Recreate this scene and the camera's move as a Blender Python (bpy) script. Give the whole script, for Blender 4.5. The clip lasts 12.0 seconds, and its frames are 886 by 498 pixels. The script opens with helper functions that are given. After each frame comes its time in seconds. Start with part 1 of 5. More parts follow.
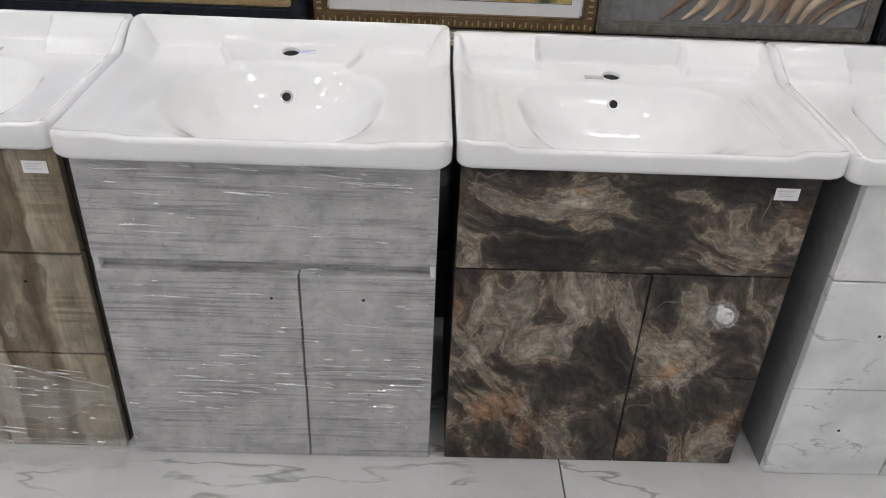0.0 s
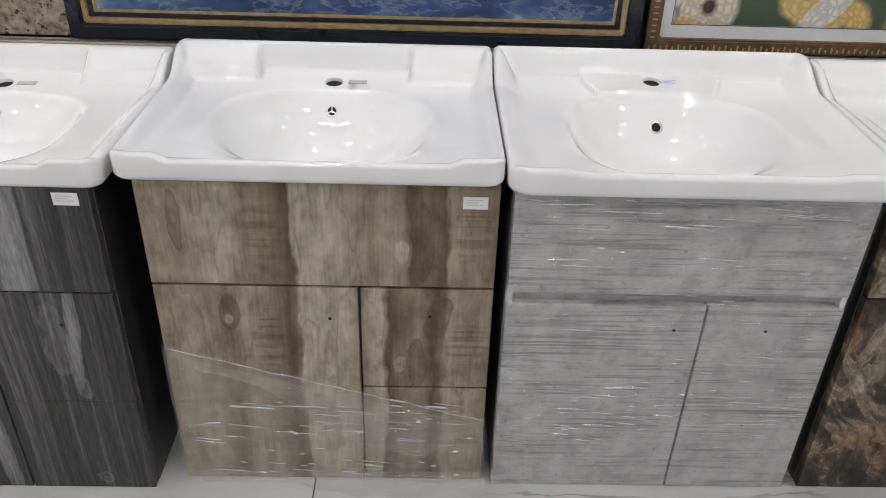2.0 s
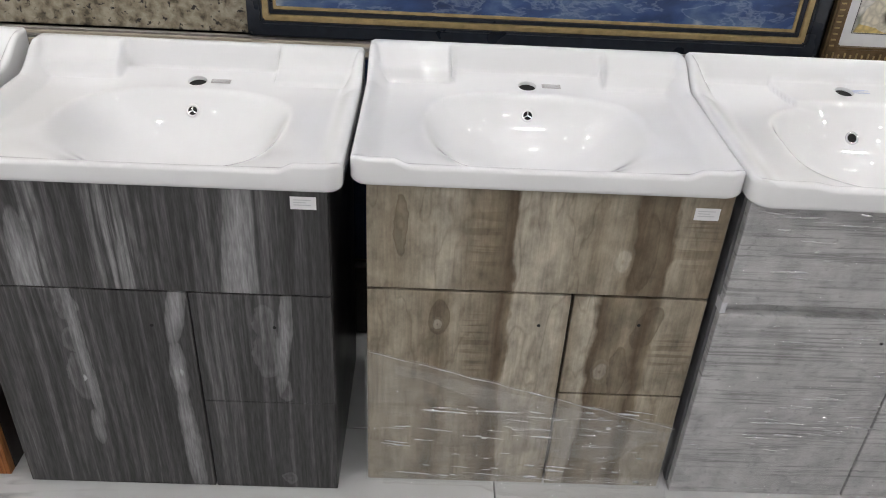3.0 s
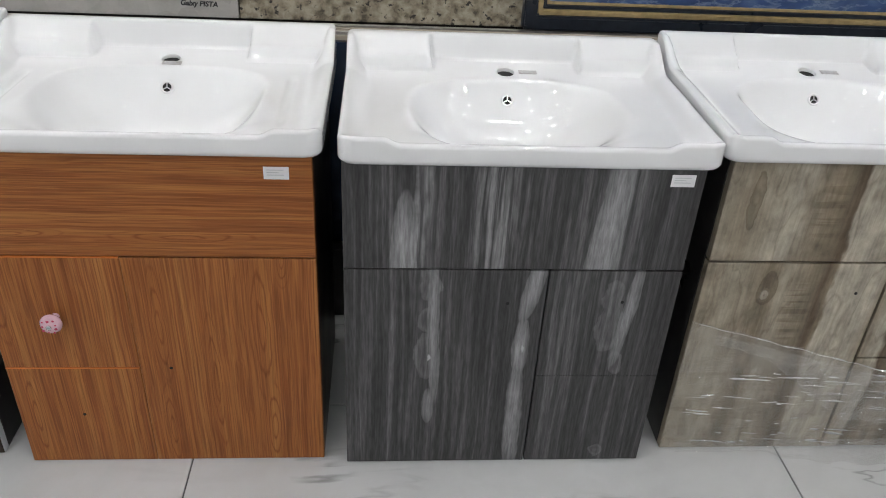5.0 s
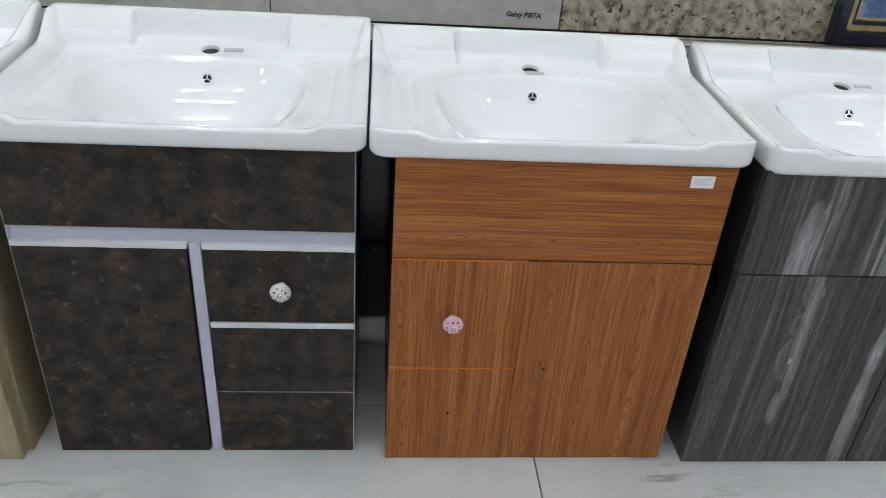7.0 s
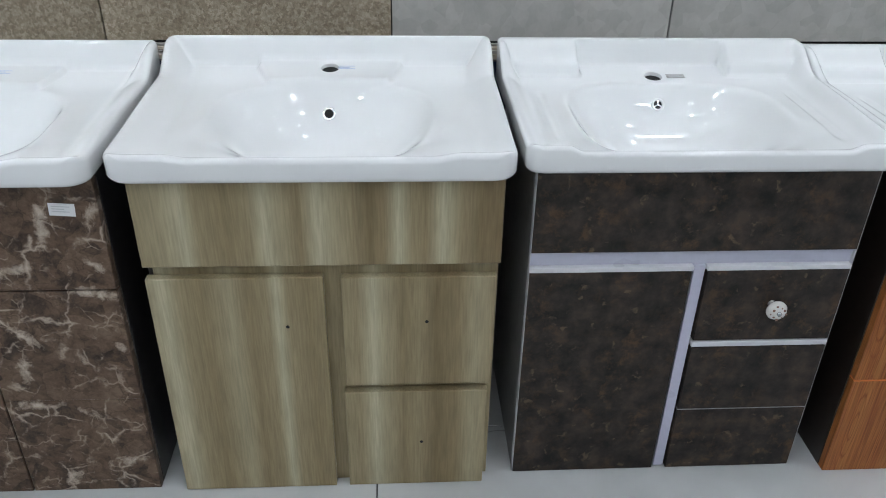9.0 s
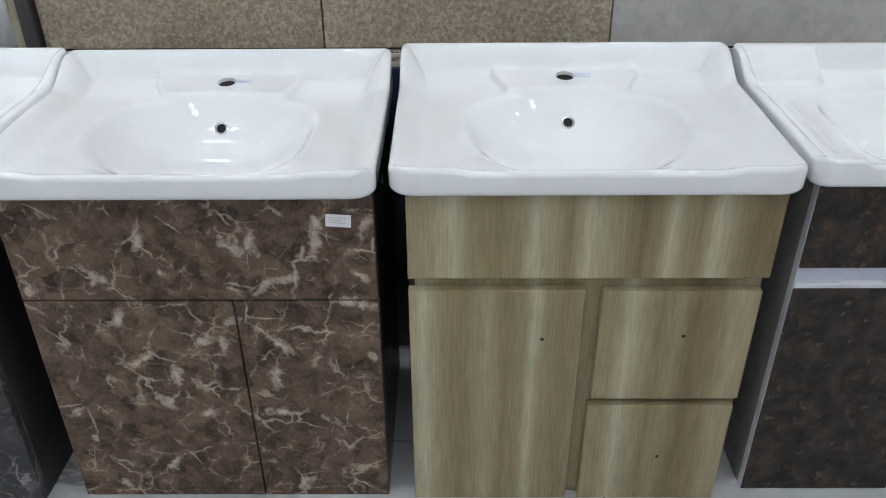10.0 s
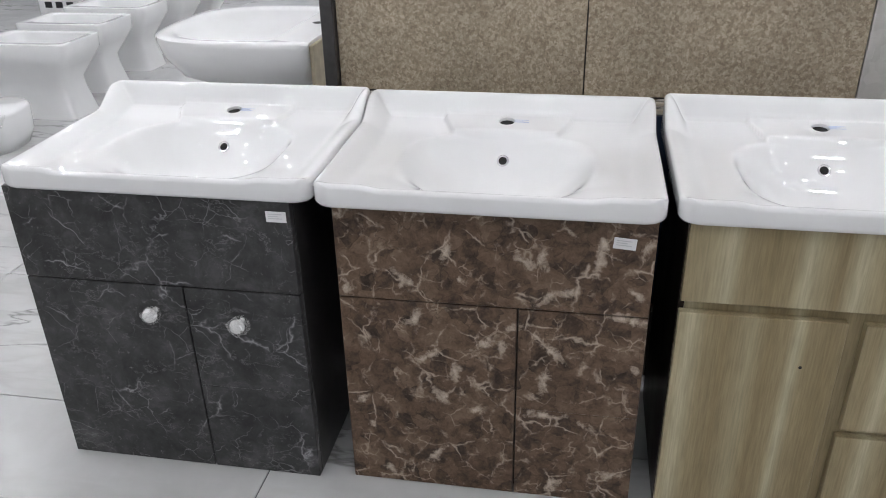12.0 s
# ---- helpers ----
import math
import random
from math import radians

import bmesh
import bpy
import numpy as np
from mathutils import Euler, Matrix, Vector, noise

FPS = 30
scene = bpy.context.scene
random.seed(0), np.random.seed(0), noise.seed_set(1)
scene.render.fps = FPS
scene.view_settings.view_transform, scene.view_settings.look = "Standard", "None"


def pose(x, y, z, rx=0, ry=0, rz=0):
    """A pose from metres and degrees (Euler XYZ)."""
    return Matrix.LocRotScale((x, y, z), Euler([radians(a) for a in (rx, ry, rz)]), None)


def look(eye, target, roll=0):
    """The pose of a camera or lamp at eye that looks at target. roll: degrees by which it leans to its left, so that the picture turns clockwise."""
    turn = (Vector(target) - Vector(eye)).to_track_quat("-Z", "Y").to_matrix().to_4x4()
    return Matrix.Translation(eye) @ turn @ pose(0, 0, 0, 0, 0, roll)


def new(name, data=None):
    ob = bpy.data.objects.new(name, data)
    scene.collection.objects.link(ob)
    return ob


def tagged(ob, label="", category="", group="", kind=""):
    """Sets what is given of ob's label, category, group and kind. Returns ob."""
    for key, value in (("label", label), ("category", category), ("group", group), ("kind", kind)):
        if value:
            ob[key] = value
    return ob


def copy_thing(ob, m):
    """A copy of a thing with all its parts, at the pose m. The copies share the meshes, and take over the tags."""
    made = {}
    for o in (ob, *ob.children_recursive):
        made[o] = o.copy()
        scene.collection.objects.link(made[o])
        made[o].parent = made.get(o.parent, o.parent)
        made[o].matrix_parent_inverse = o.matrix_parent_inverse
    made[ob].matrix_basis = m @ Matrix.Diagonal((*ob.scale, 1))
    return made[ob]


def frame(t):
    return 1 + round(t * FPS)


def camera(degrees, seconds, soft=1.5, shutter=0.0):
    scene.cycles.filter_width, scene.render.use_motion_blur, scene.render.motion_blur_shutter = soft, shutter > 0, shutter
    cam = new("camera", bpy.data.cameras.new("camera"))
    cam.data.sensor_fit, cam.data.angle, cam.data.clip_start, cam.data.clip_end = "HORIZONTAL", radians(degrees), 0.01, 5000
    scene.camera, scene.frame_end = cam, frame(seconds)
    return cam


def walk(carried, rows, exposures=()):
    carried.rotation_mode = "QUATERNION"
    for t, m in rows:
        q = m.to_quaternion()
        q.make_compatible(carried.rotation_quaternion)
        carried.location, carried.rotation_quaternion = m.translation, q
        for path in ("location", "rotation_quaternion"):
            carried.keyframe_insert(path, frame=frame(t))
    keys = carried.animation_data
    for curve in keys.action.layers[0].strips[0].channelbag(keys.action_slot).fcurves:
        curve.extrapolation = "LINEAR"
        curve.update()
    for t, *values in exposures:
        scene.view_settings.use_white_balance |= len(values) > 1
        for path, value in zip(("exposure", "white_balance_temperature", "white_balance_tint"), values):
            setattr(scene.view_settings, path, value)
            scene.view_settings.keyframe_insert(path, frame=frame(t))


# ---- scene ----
cam = camera(58.4, 12.0, soft=1.0)
PATH = [
    (0, (-0.026, -0.037, 1.227), (0.028, 1.651, 0.154), 2.7),
    (0.5, (-0.219, 0.001, 1.205), (-0.174, 1.694, 0.141), 2.5),
    (1, (-0.409, 0.037, 1.22), (-0.367, 1.729, 0.154), 2.4),
    (1.5, (-0.54, 0.027, 1.221), (-0.515, 1.716, 0.151), 2.0),
    (2, (-0.728, -0.008, 1.231), (-0.682, 1.695, 0.184), 1.9),
    (2.5, (-0.885, -0.024, 1.217), (-0.838, 1.689, 0.186), 2.4),
    (3, (-1.098, 0.015, 1.24), (-1.046, 1.704, 0.171), 3.1),
    (3.2, (-1.197, 0.031, 1.272), (-1.127, 1.701, 0.174), 3.3),
    (4.8, (-1.705, -0.067, 1.215), (-1.554, 1.632, 0.171), 3.3),
    (5, (-1.773, -0.053, 1.209), (-1.619, 1.64, 0.156), 3.3),
    (5.5, (-1.941, -0.023, 1.198), (-1.808, 1.652, 0.113), 3.3),
    (6, (-2.046, -0.021, 1.197), (-1.978, 1.643, 0.089), 2.8),
    (6.5, (-2.269, -0.038, 1.2), (-2.159, 1.644, 0.124), 3.7),
    (7, (-2.479, -0.049, 1.197), (-2.304, 1.648, 0.154), 4.3),
    (7.5, (-2.697, -0.022, 1.186), (-2.533, 1.68, 0.148), 3.4),
    (7.7, (-2.798, -0.012, 1.193), (-2.66, 1.692, 0.155), 2.4),
    (9.3, (-3.417, -0.026, 1.196), (-3.322, 1.695, 0.181), 0.6),
    (9.5, (-3.498, -0.006, 1.201), (-3.439, 1.707, 0.172), 0.3),
    (10, (-3.65, 0.013, 1.207), (-3.664, 1.73, 0.181), -0.4),
    (10.5, (-3.776, -0.04, 1.224), (-3.826, 1.703, 0.245), 0.0),
    (11, (-3.876, -0.119, 1.232), (-4.018, 1.63, 0.271), -0.7),
    (11.5, (-3.909, -0.175, 1.245), (-4.163, 1.575, 0.309), -1.4),
    (12, (-3.913, -0.191, 1.244), (-4.235, 1.563, 0.338), -1.2),
]
walk(cam, [(t, look(eye, target, roll)) for t, eye, target, roll in PATH], [(0, 0.06, 6750, 14), (3.2, 0.06, 6750, 14), (5.5, 0.04, 6500, 11), (7.5, 0.03, 6150, 9), (9.4, -0.07, 6000, 8), (10.3, -0.04, 6170, 10), (12, -0.07, 6450, 14)])

# ---- world and light ----
world = bpy.data.worlds.new("showroom_world")
scene.world = world
world.use_nodes = True
world.node_tree.nodes["Background"].inputs[0].default_value = (0.9, 0.95, 1.0, 1)
world.node_tree.nodes["Background"].inputs[1].default_value = 0.05
LAMP = 129.0

# ---- material helpers ----


class Mat:
    """A node material with short calls for the usual nodes."""

    def __init__(self, name, rough=0.4, metal=0.0, coat=0.0, coat_rough=0.05, spec=0.5):
        self.m = bpy.data.materials.new(name)
        self.m.use_nodes = True
        self.t = self.m.node_tree
        self.b = self.t.nodes["Principled BSDF"]
        self.b.inputs["Roughness"].default_value = rough
        self.b.inputs["Metallic"].default_value = metal
        self.b.inputs["Coat Weight"].default_value = coat
        self.b.inputs["Specular IOR Level"].default_value = spec
        self.b.inputs["Coat Roughness"].default_value = coat_rough

    def node(self, kind, operation=""):
        n = self.t.nodes.new(kind)
        if operation:
            n.operation = operation
        return n

    def put(self, socket, value):
        if isinstance(value, bpy.types.NodeSocket):
            self.t.links.new(value, socket)
        elif isinstance(value, tuple) and len(value) == 3 and socket.type == "RGBA":
            socket.default_value = (*value, 1)
        else:
            socket.default_value = value

    def coords(self, scale=(1, 1, 1), rot=(0, 0, 0), shift=(0, 0, 0), rand=0.0):
        v = self.node("ShaderNodeTexCoord").outputs["Object"]
        if rand:
            info = self.node("ShaderNodeObjectInfo")
            mul = self.node("ShaderNodeVectorMath", operation="MULTIPLY")
            self.put(mul.inputs[0], info.outputs["Random"])
            mul.inputs[1].default_value = (rand, rand * 1.7, rand * 0.6)
            add = self.node("ShaderNodeVectorMath", operation="ADD")
            self.put(add.inputs[0], v)
            self.put(add.inputs[1], mul.outputs[0])
            v = add.outputs[0]
        mp = self.node("ShaderNodeMapping")
        self.put(mp.inputs["Vector"], v)
        mp.inputs["Scale"].default_value = scale
        mp.inputs["Rotation"].default_value = rot
        mp.inputs["Location"].default_value = shift
        return mp.outputs[0]

    def warp(self, v, scale, amount, detail=3):
        n = self.node("ShaderNodeTexNoise")
        self.put(n.inputs["Vector"], v)
        n.inputs["Scale"].default_value = scale
        n.inputs["Detail"].default_value = detail
        sub = self.node("ShaderNodeVectorMath", operation="SUBTRACT")
        self.put(sub.inputs[0], n.outputs["Color"])
        sub.inputs[1].default_value = (0.5, 0.5, 0.5)
        mul = self.node("ShaderNodeVectorMath", operation="SCALE")
        self.put(mul.inputs[0], sub.outputs[0])
        mul.inputs["Scale"].default_value = amount
        add = self.node("ShaderNodeVectorMath", operation="ADD")
        self.put(add.inputs[0], v)
        self.put(add.inputs[1], mul.outputs[0])
        return add.outputs[0]

    def stretch(self, v, scale, shift=(0, 0, 0)):
        mp = self.node("ShaderNodeMapping")
        self.put(mp.inputs["Vector"], v)
        mp.inputs["Scale"].default_value = scale
        mp.inputs["Location"].default_value = shift
        return mp.outputs[0]

    def noise(self, v, scale, detail=5, rough=0.55, dist=0.0):
        n = self.node("ShaderNodeTexNoise")
        self.put(n.inputs["Vector"], v)
        n.inputs["Scale"].default_value = scale
        n.inputs["Detail"].default_value = detail
        n.inputs["Roughness"].default_value = rough
        n.inputs["Distortion"].default_value = dist
        return n.outputs["Fac"]

    def voronoi(self, v, scale, feature="F1", out="Distance"):
        n = self.node("ShaderNodeTexVoronoi")
        n.feature = feature
        self.put(n.inputs["Vector"], v)
        n.inputs["Scale"].default_value = scale
        return n.outputs[out]

    def wave(self, v, scale, dist, detail=2, dscale=1.0, direction="X"):
        n = self.node("ShaderNodeTexWave")
        n.bands_direction = direction
        self.put(n.inputs["Vector"], v)
        n.inputs["Scale"].default_value = scale
        n.inputs["Distortion"].default_value = dist
        n.inputs["Detail"].default_value = detail
        n.inputs["Detail Scale"].default_value = dscale
        return n.outputs["Fac"]

    def ramp(self, fac, *stops):
        n = self.node("ShaderNodeValToRGB")
        self.put(n.inputs[0], fac)
        e = n.color_ramp.elements
        while len(e) < len(stops):
            e.new(0.5)
        for k, (p, c) in enumerate(stops):
            e[k].position = p
            c = (c, c, c) if isinstance(c, (int, float)) else c
            e[k].color = (*c, 1)
        return n.outputs[0]

    def mix(self, fac, a, b, mode="MIX"):
        n = self.node("ShaderNodeMix")
        n.data_type, n.blend_type = "RGBA", mode
        self.put(n.inputs[0], fac)
        self.put(n.inputs[6], a)
        self.put(n.inputs[7], b)
        return n.outputs[2]

    def calc(self, op, a, b=0.0):
        n = self.node("ShaderNodeMath", operation=op)
        self.put(n.inputs[0], a)
        self.put(n.inputs[1], b)
        return n.outputs[0]

    def vein(self, v, scale, thin, detail=5, rough=0.55, dist=0.0):
        """1 along thin wandering lines, 0 elsewhere."""
        f = self.noise(v, scale, detail, rough, dist)
        a = self.calc("ABSOLUTE", self.calc("SUBTRACT", f, 0.5))
        return self.ramp(a, (0.0, 1.0), (thin, 0.0))

    def spots(self, v, rows):
        """Least distance to tilted ellipses (x, z, half width, half height, turn): 0 in a middle, 1 on an edge."""
        least = None
        for x, z, rx, rz, *turn in rows:
            mp = self.node("ShaderNodeMapping")
            mp.vector_type = "TEXTURE"
            self.put(mp.inputs["Vector"], v)
            mp.inputs["Location"].default_value = (x, 0, z)
            mp.inputs["Rotation"].default_value = (0, turn[0] if turn else 0.0, 0)
            mp.inputs["Scale"].default_value = (rx, 1, rz)
            n = self.node("ShaderNodeVectorMath", operation="LENGTH")
            self.put(n.inputs[0], mp.outputs[0])
            least = n.outputs["Value"] if least is None else self.calc("MINIMUM", least, n.outputs["Value"])
        return least

    def axis(self, v, k):
        n = self.node("ShaderNodeSeparateXYZ")
        self.put(n.inputs[0], v)
        return n.outputs[k]

    def above(self, z):
        """1 over the height z, 0 under it."""
        return self.calc("GREATER_THAN", self.axis(self.coords(), 2), z)

    def bands(self, v, *stops):
        """Colours along x, from (x, colour) pairs between -0.3 and 0.3."""
        u = self.calc("DIVIDE", self.calc("ADD", self.axis(v, 0), 0.3), 0.6)
        return self.ramp(u, *[((x + 0.3) / 0.6, c) for x, c in stops])

    def colour(self, c):
        self.put(self.b.inputs["Base Color"], c)
        return self

    def rough(self, r):
        self.put(self.b.inputs["Roughness"], r)
        return self

    def bump(self, height, strength=0.2, distance=0.002):
        n = self.node("ShaderNodeBump")
        self.put(n.inputs["Height"], height)
        n.inputs["Strength"].default_value = strength
        n.inputs["Distance"].default_value = distance
        self.put(self.b.inputs["Normal"], n.outputs[0])
        return self


def plain(name, colour, rough=0.5, metal=0.0, coat=0.0, grain=0.06, scale=60):
    k = Mat(name, rough, metal, coat)
    f = k.noise(k.coords(), scale, 4)
    lo, hi = [tuple(max(0, c * (1 + s)) for c in colour) for s in (-grain, grain)]
    k.colour(k.ramp(f, (0.3, lo), (0.7, hi)))
    g = k.noise(k.coords(), scale * 0.13, 3)
    k.rough(k.ramp(g, (0.3, max(0.02, rough - 0.05)), (0.7, min(1, rough + 0.06))))
    return k.m


# ---- materials ----
def ceramic_material():
    k = Mat("white_glazed_ceramic", 0.05, spec=0.75)
    f = k.noise(k.coords(), 7, 3)
    k.colour(k.ramp(f, (0.3, (0.80, 0.805, 0.81)), (0.7, (0.83, 0.835, 0.84))))
    k.rough(k.ramp(k.noise(k.coords(), 40, 3), (0.3, 0.008), (0.7, 0.022)))
    k.bump(k.noise(k.coords(), 12, 2), 0.03, 0.004)
    return k.m


def floor_material():
    k = Mat("polished_white_marble_tile", 0.09, spec=0.32)
    v = k.coords(rand=11.0)
    w = k.warp(v, 2.2, 0.5, 4)
    base = k.ramp(k.noise(w, 2.5, 5), (0.35, (0.48, 0.485, 0.485)), (0.6, (0.57, 0.575, 0.575)))
    v1 = k.vein(k.warp(k.coords((0.7, 2.6, 1), (0, 0, 0.35), rand=11.0), 3.5, 0.22, 7), 1.3, 0.0115, 5)
    v2 = k.vein(k.warp(k.coords((0.8, 3.0, 1), (0, 0, 0.25), rand=7.0), 3.0, 0.4, 5), 1.2, 0.05, 4)
    patch = k.ramp(k.noise(v, 2.4, 3), (0.42, 0.0), (0.53, 1.0))
    haze = k.ramp(k.noise(v, 1.8, 3), (0.46, 0.0), (0.60, 0.40))
    c = k.mix(k.calc("MULTIPLY", v2, haze), base, (0.42, 0.42, 0.41))
    c = k.mix(k.calc("MULTIPLY", k.calc("MULTIPLY", v1, patch), 0.75), c, (0.19, 0.19, 0.185))
    k.colour(c)
    k.rough(k.ramp(k.noise(v, 9, 4), (0.3, 0.09), (0.75, 0.20)))
    return k.m


def concrete_material():
    k = Mat("grey_cement_laminate", 0.42, spec=0.22)
    v = k.coords()
    base = k.ramp(k.noise(v, 16, 8, 0.68), (0.34, (0.319, 0.316, 0.318)), (0.5, (0.445, 0.442, 0.444)), (0.66, (0.545, 0.542, 0.545)))
    streak = k.ramp(k.noise(k.warp(k.coords((3.2, 3.2, 150), (0, 0.035, 0)), 1.4, 0.7), 1.0, 5, 0.65), (0.51, 0.0), (0.57, 1.0))
    zone = k.ramp(k.noise(k.coords((3, 3, 8)), 1.6, 4), (0.42, 0.10), (0.56, 1.0))
    c = k.mix(k.calc("MULTIPLY", k.calc("MULTIPLY", streak, zone), 0.56), base, (0.138, 0.136, 0.136))
    fleck = k.ramp(k.noise(k.coords((1, 1, 1.6)), 75, 4, 0.65), (0.58, 0.0), (0.68, 1.0))
    c = k.mix(k.calc("MULTIPLY", fleck, 0.5), c, (0.132, 0.132, 0.132))
    light = k.ramp(k.noise(k.coords((70, 70, 7)), 1.0, 4), (0.53, 0.0), (0.66, 1.0))
    c = k.mix(k.calc("MULTIPLY", light, 0.08), c, (0.616, 0.616, 0.627))
    k.colour(c).bump(streak, 0.15, 0.001)
    return k.m


def beige_wood_material():
    """Weathered boards printed side by side: jagged upright bands, knots, level ripples."""
    k = Mat("weathered_beige_wood_laminate", 0.36, spec=0.22)
    pale, light, mid, tan, dark = (0.440, 0.395, 0.320), (0.365, 0.318, 0.245), (0.285, 0.240, 0.178), (0.215, 0.172, 0.120), (0.120, 0.088, 0.058)
    w = k.warp(k.warp(k.coords((1, 1, 0.55)), 15, 0.034, 3), 60, 0.012, 5)
    high = k.bands(w, (-0.29, light), (-0.25, mid), (-0.21, light), (-0.165, pale), (-0.12, mid), (-0.075, tan), (-0.050, dark), (-0.044, pale), (0.0, pale), (0.05, light), (0.088, mid), (0.115, light), (0.138, mid), (0.148, dark), (0.180, tan), (0.205, dark), (0.213, light), (0.25, mid), (0.29, tan))
    low = k.bands(w, (-0.29, mid), (-0.235, light), (-0.19, mid), (-0.165, tan), (-0.14, light), (-0.095, mid), (-0.062, dark), (-0.048, tan), (-0.042, pale), (0.04, pale), (0.06, mid), (0.098, pale), (0.108, dark), (0.130, tan), (0.165, mid), (0.190, dark), (0.206, tan), (0.214, light), (0.285, mid))
    top = k.above(0.466)
    c = k.mix(top, low, high)
    contour = k.vein(k.warp(k.coords((1, 1, 0.28)), 20, 0.02, 3), 11, 0.016, 3, 0.5)
    c = k.mix(k.calc("MULTIPLY", contour, 0.32), c, (0.130, 0.098, 0.066))
    v = k.warp(k.coords(), 22, 0.020, 4)
    plume = k.spots(v, ((0.168, 0.555, 0.020, 0.080), (0.160, 0.300, 0.018, 0.060), (0.196, 0.400, 0.022, 0.050, 0.3), (-0.166, 0.408, 0.018, 0.040), (-0.235, 0.590, 0.012, 0.060)))
    c = k.mix(k.ramp(plume, (0.0, 0.35), (0.80, 0.45), (0.93, 0.62), (1.04, 0.0)), c, dark)
    knot = k.spots(v, ((0.133, 0.538, 0.019, 0.036), (0.130, 0.298, 0.017, 0.032), (-0.166, 0.392, 0.010, 0.016)))
    rings = k.ramp(k.calc("PINGPONG", k.calc("MULTIPLY", knot, 2.6), 1.0), (0.1, 0.25), (0.5, 1.0))
    c = k.mix(k.calc("MULTIPLY", k.ramp(knot, (0.6, 0.62), (1.2, 0.0)), rings), c, (0.50, 0.455, 0.38))
    ripple = k.ramp(k.noise(k.warp(k.coords((4, 4, 80), (0, 0.10, 0)), 1.5, 0.7), 1.0, 2), (0.47, 0.0), (0.56, 1.0))
    zone = k.ramp(k.spots(v, ((0.25, 0.575, 0.050, 0.060), (0.25, 0.345, 0.050, 0.060), (-0.095, 0.57, 0.040, 0.08), (-0.10, 0.35, 0.035, 0.09))), (0.5, 1.0), (1.1, 0.0))
    c = k.mix(k.calc("MULTIPLY", k.calc("MULTIPLY", ripple, zone), 0.55), c, (0.130, 0.096, 0.064))
    fine = k.ramp(k.noise(k.warp(k.coords((170, 170, 9)), 1, 0.6), 1.0, 4), (0.36, 0.86), (0.64, 1.08))
    c = k.mix(1.0, c, fine, "MULTIPLY")
    mottle = k.ramp(k.noise(k.coords((1, 1, 0.6)), 26, 7, 0.66), (0.34, 0.62), (0.66, 1.22))
    c = k.mix(1.0, c, mottle, "MULTIPLY")
    k.colour(c).bump(k.noise(k.coords((160, 160, 6)), 1.0, 3), 0.12, 0.001)
    return k.m


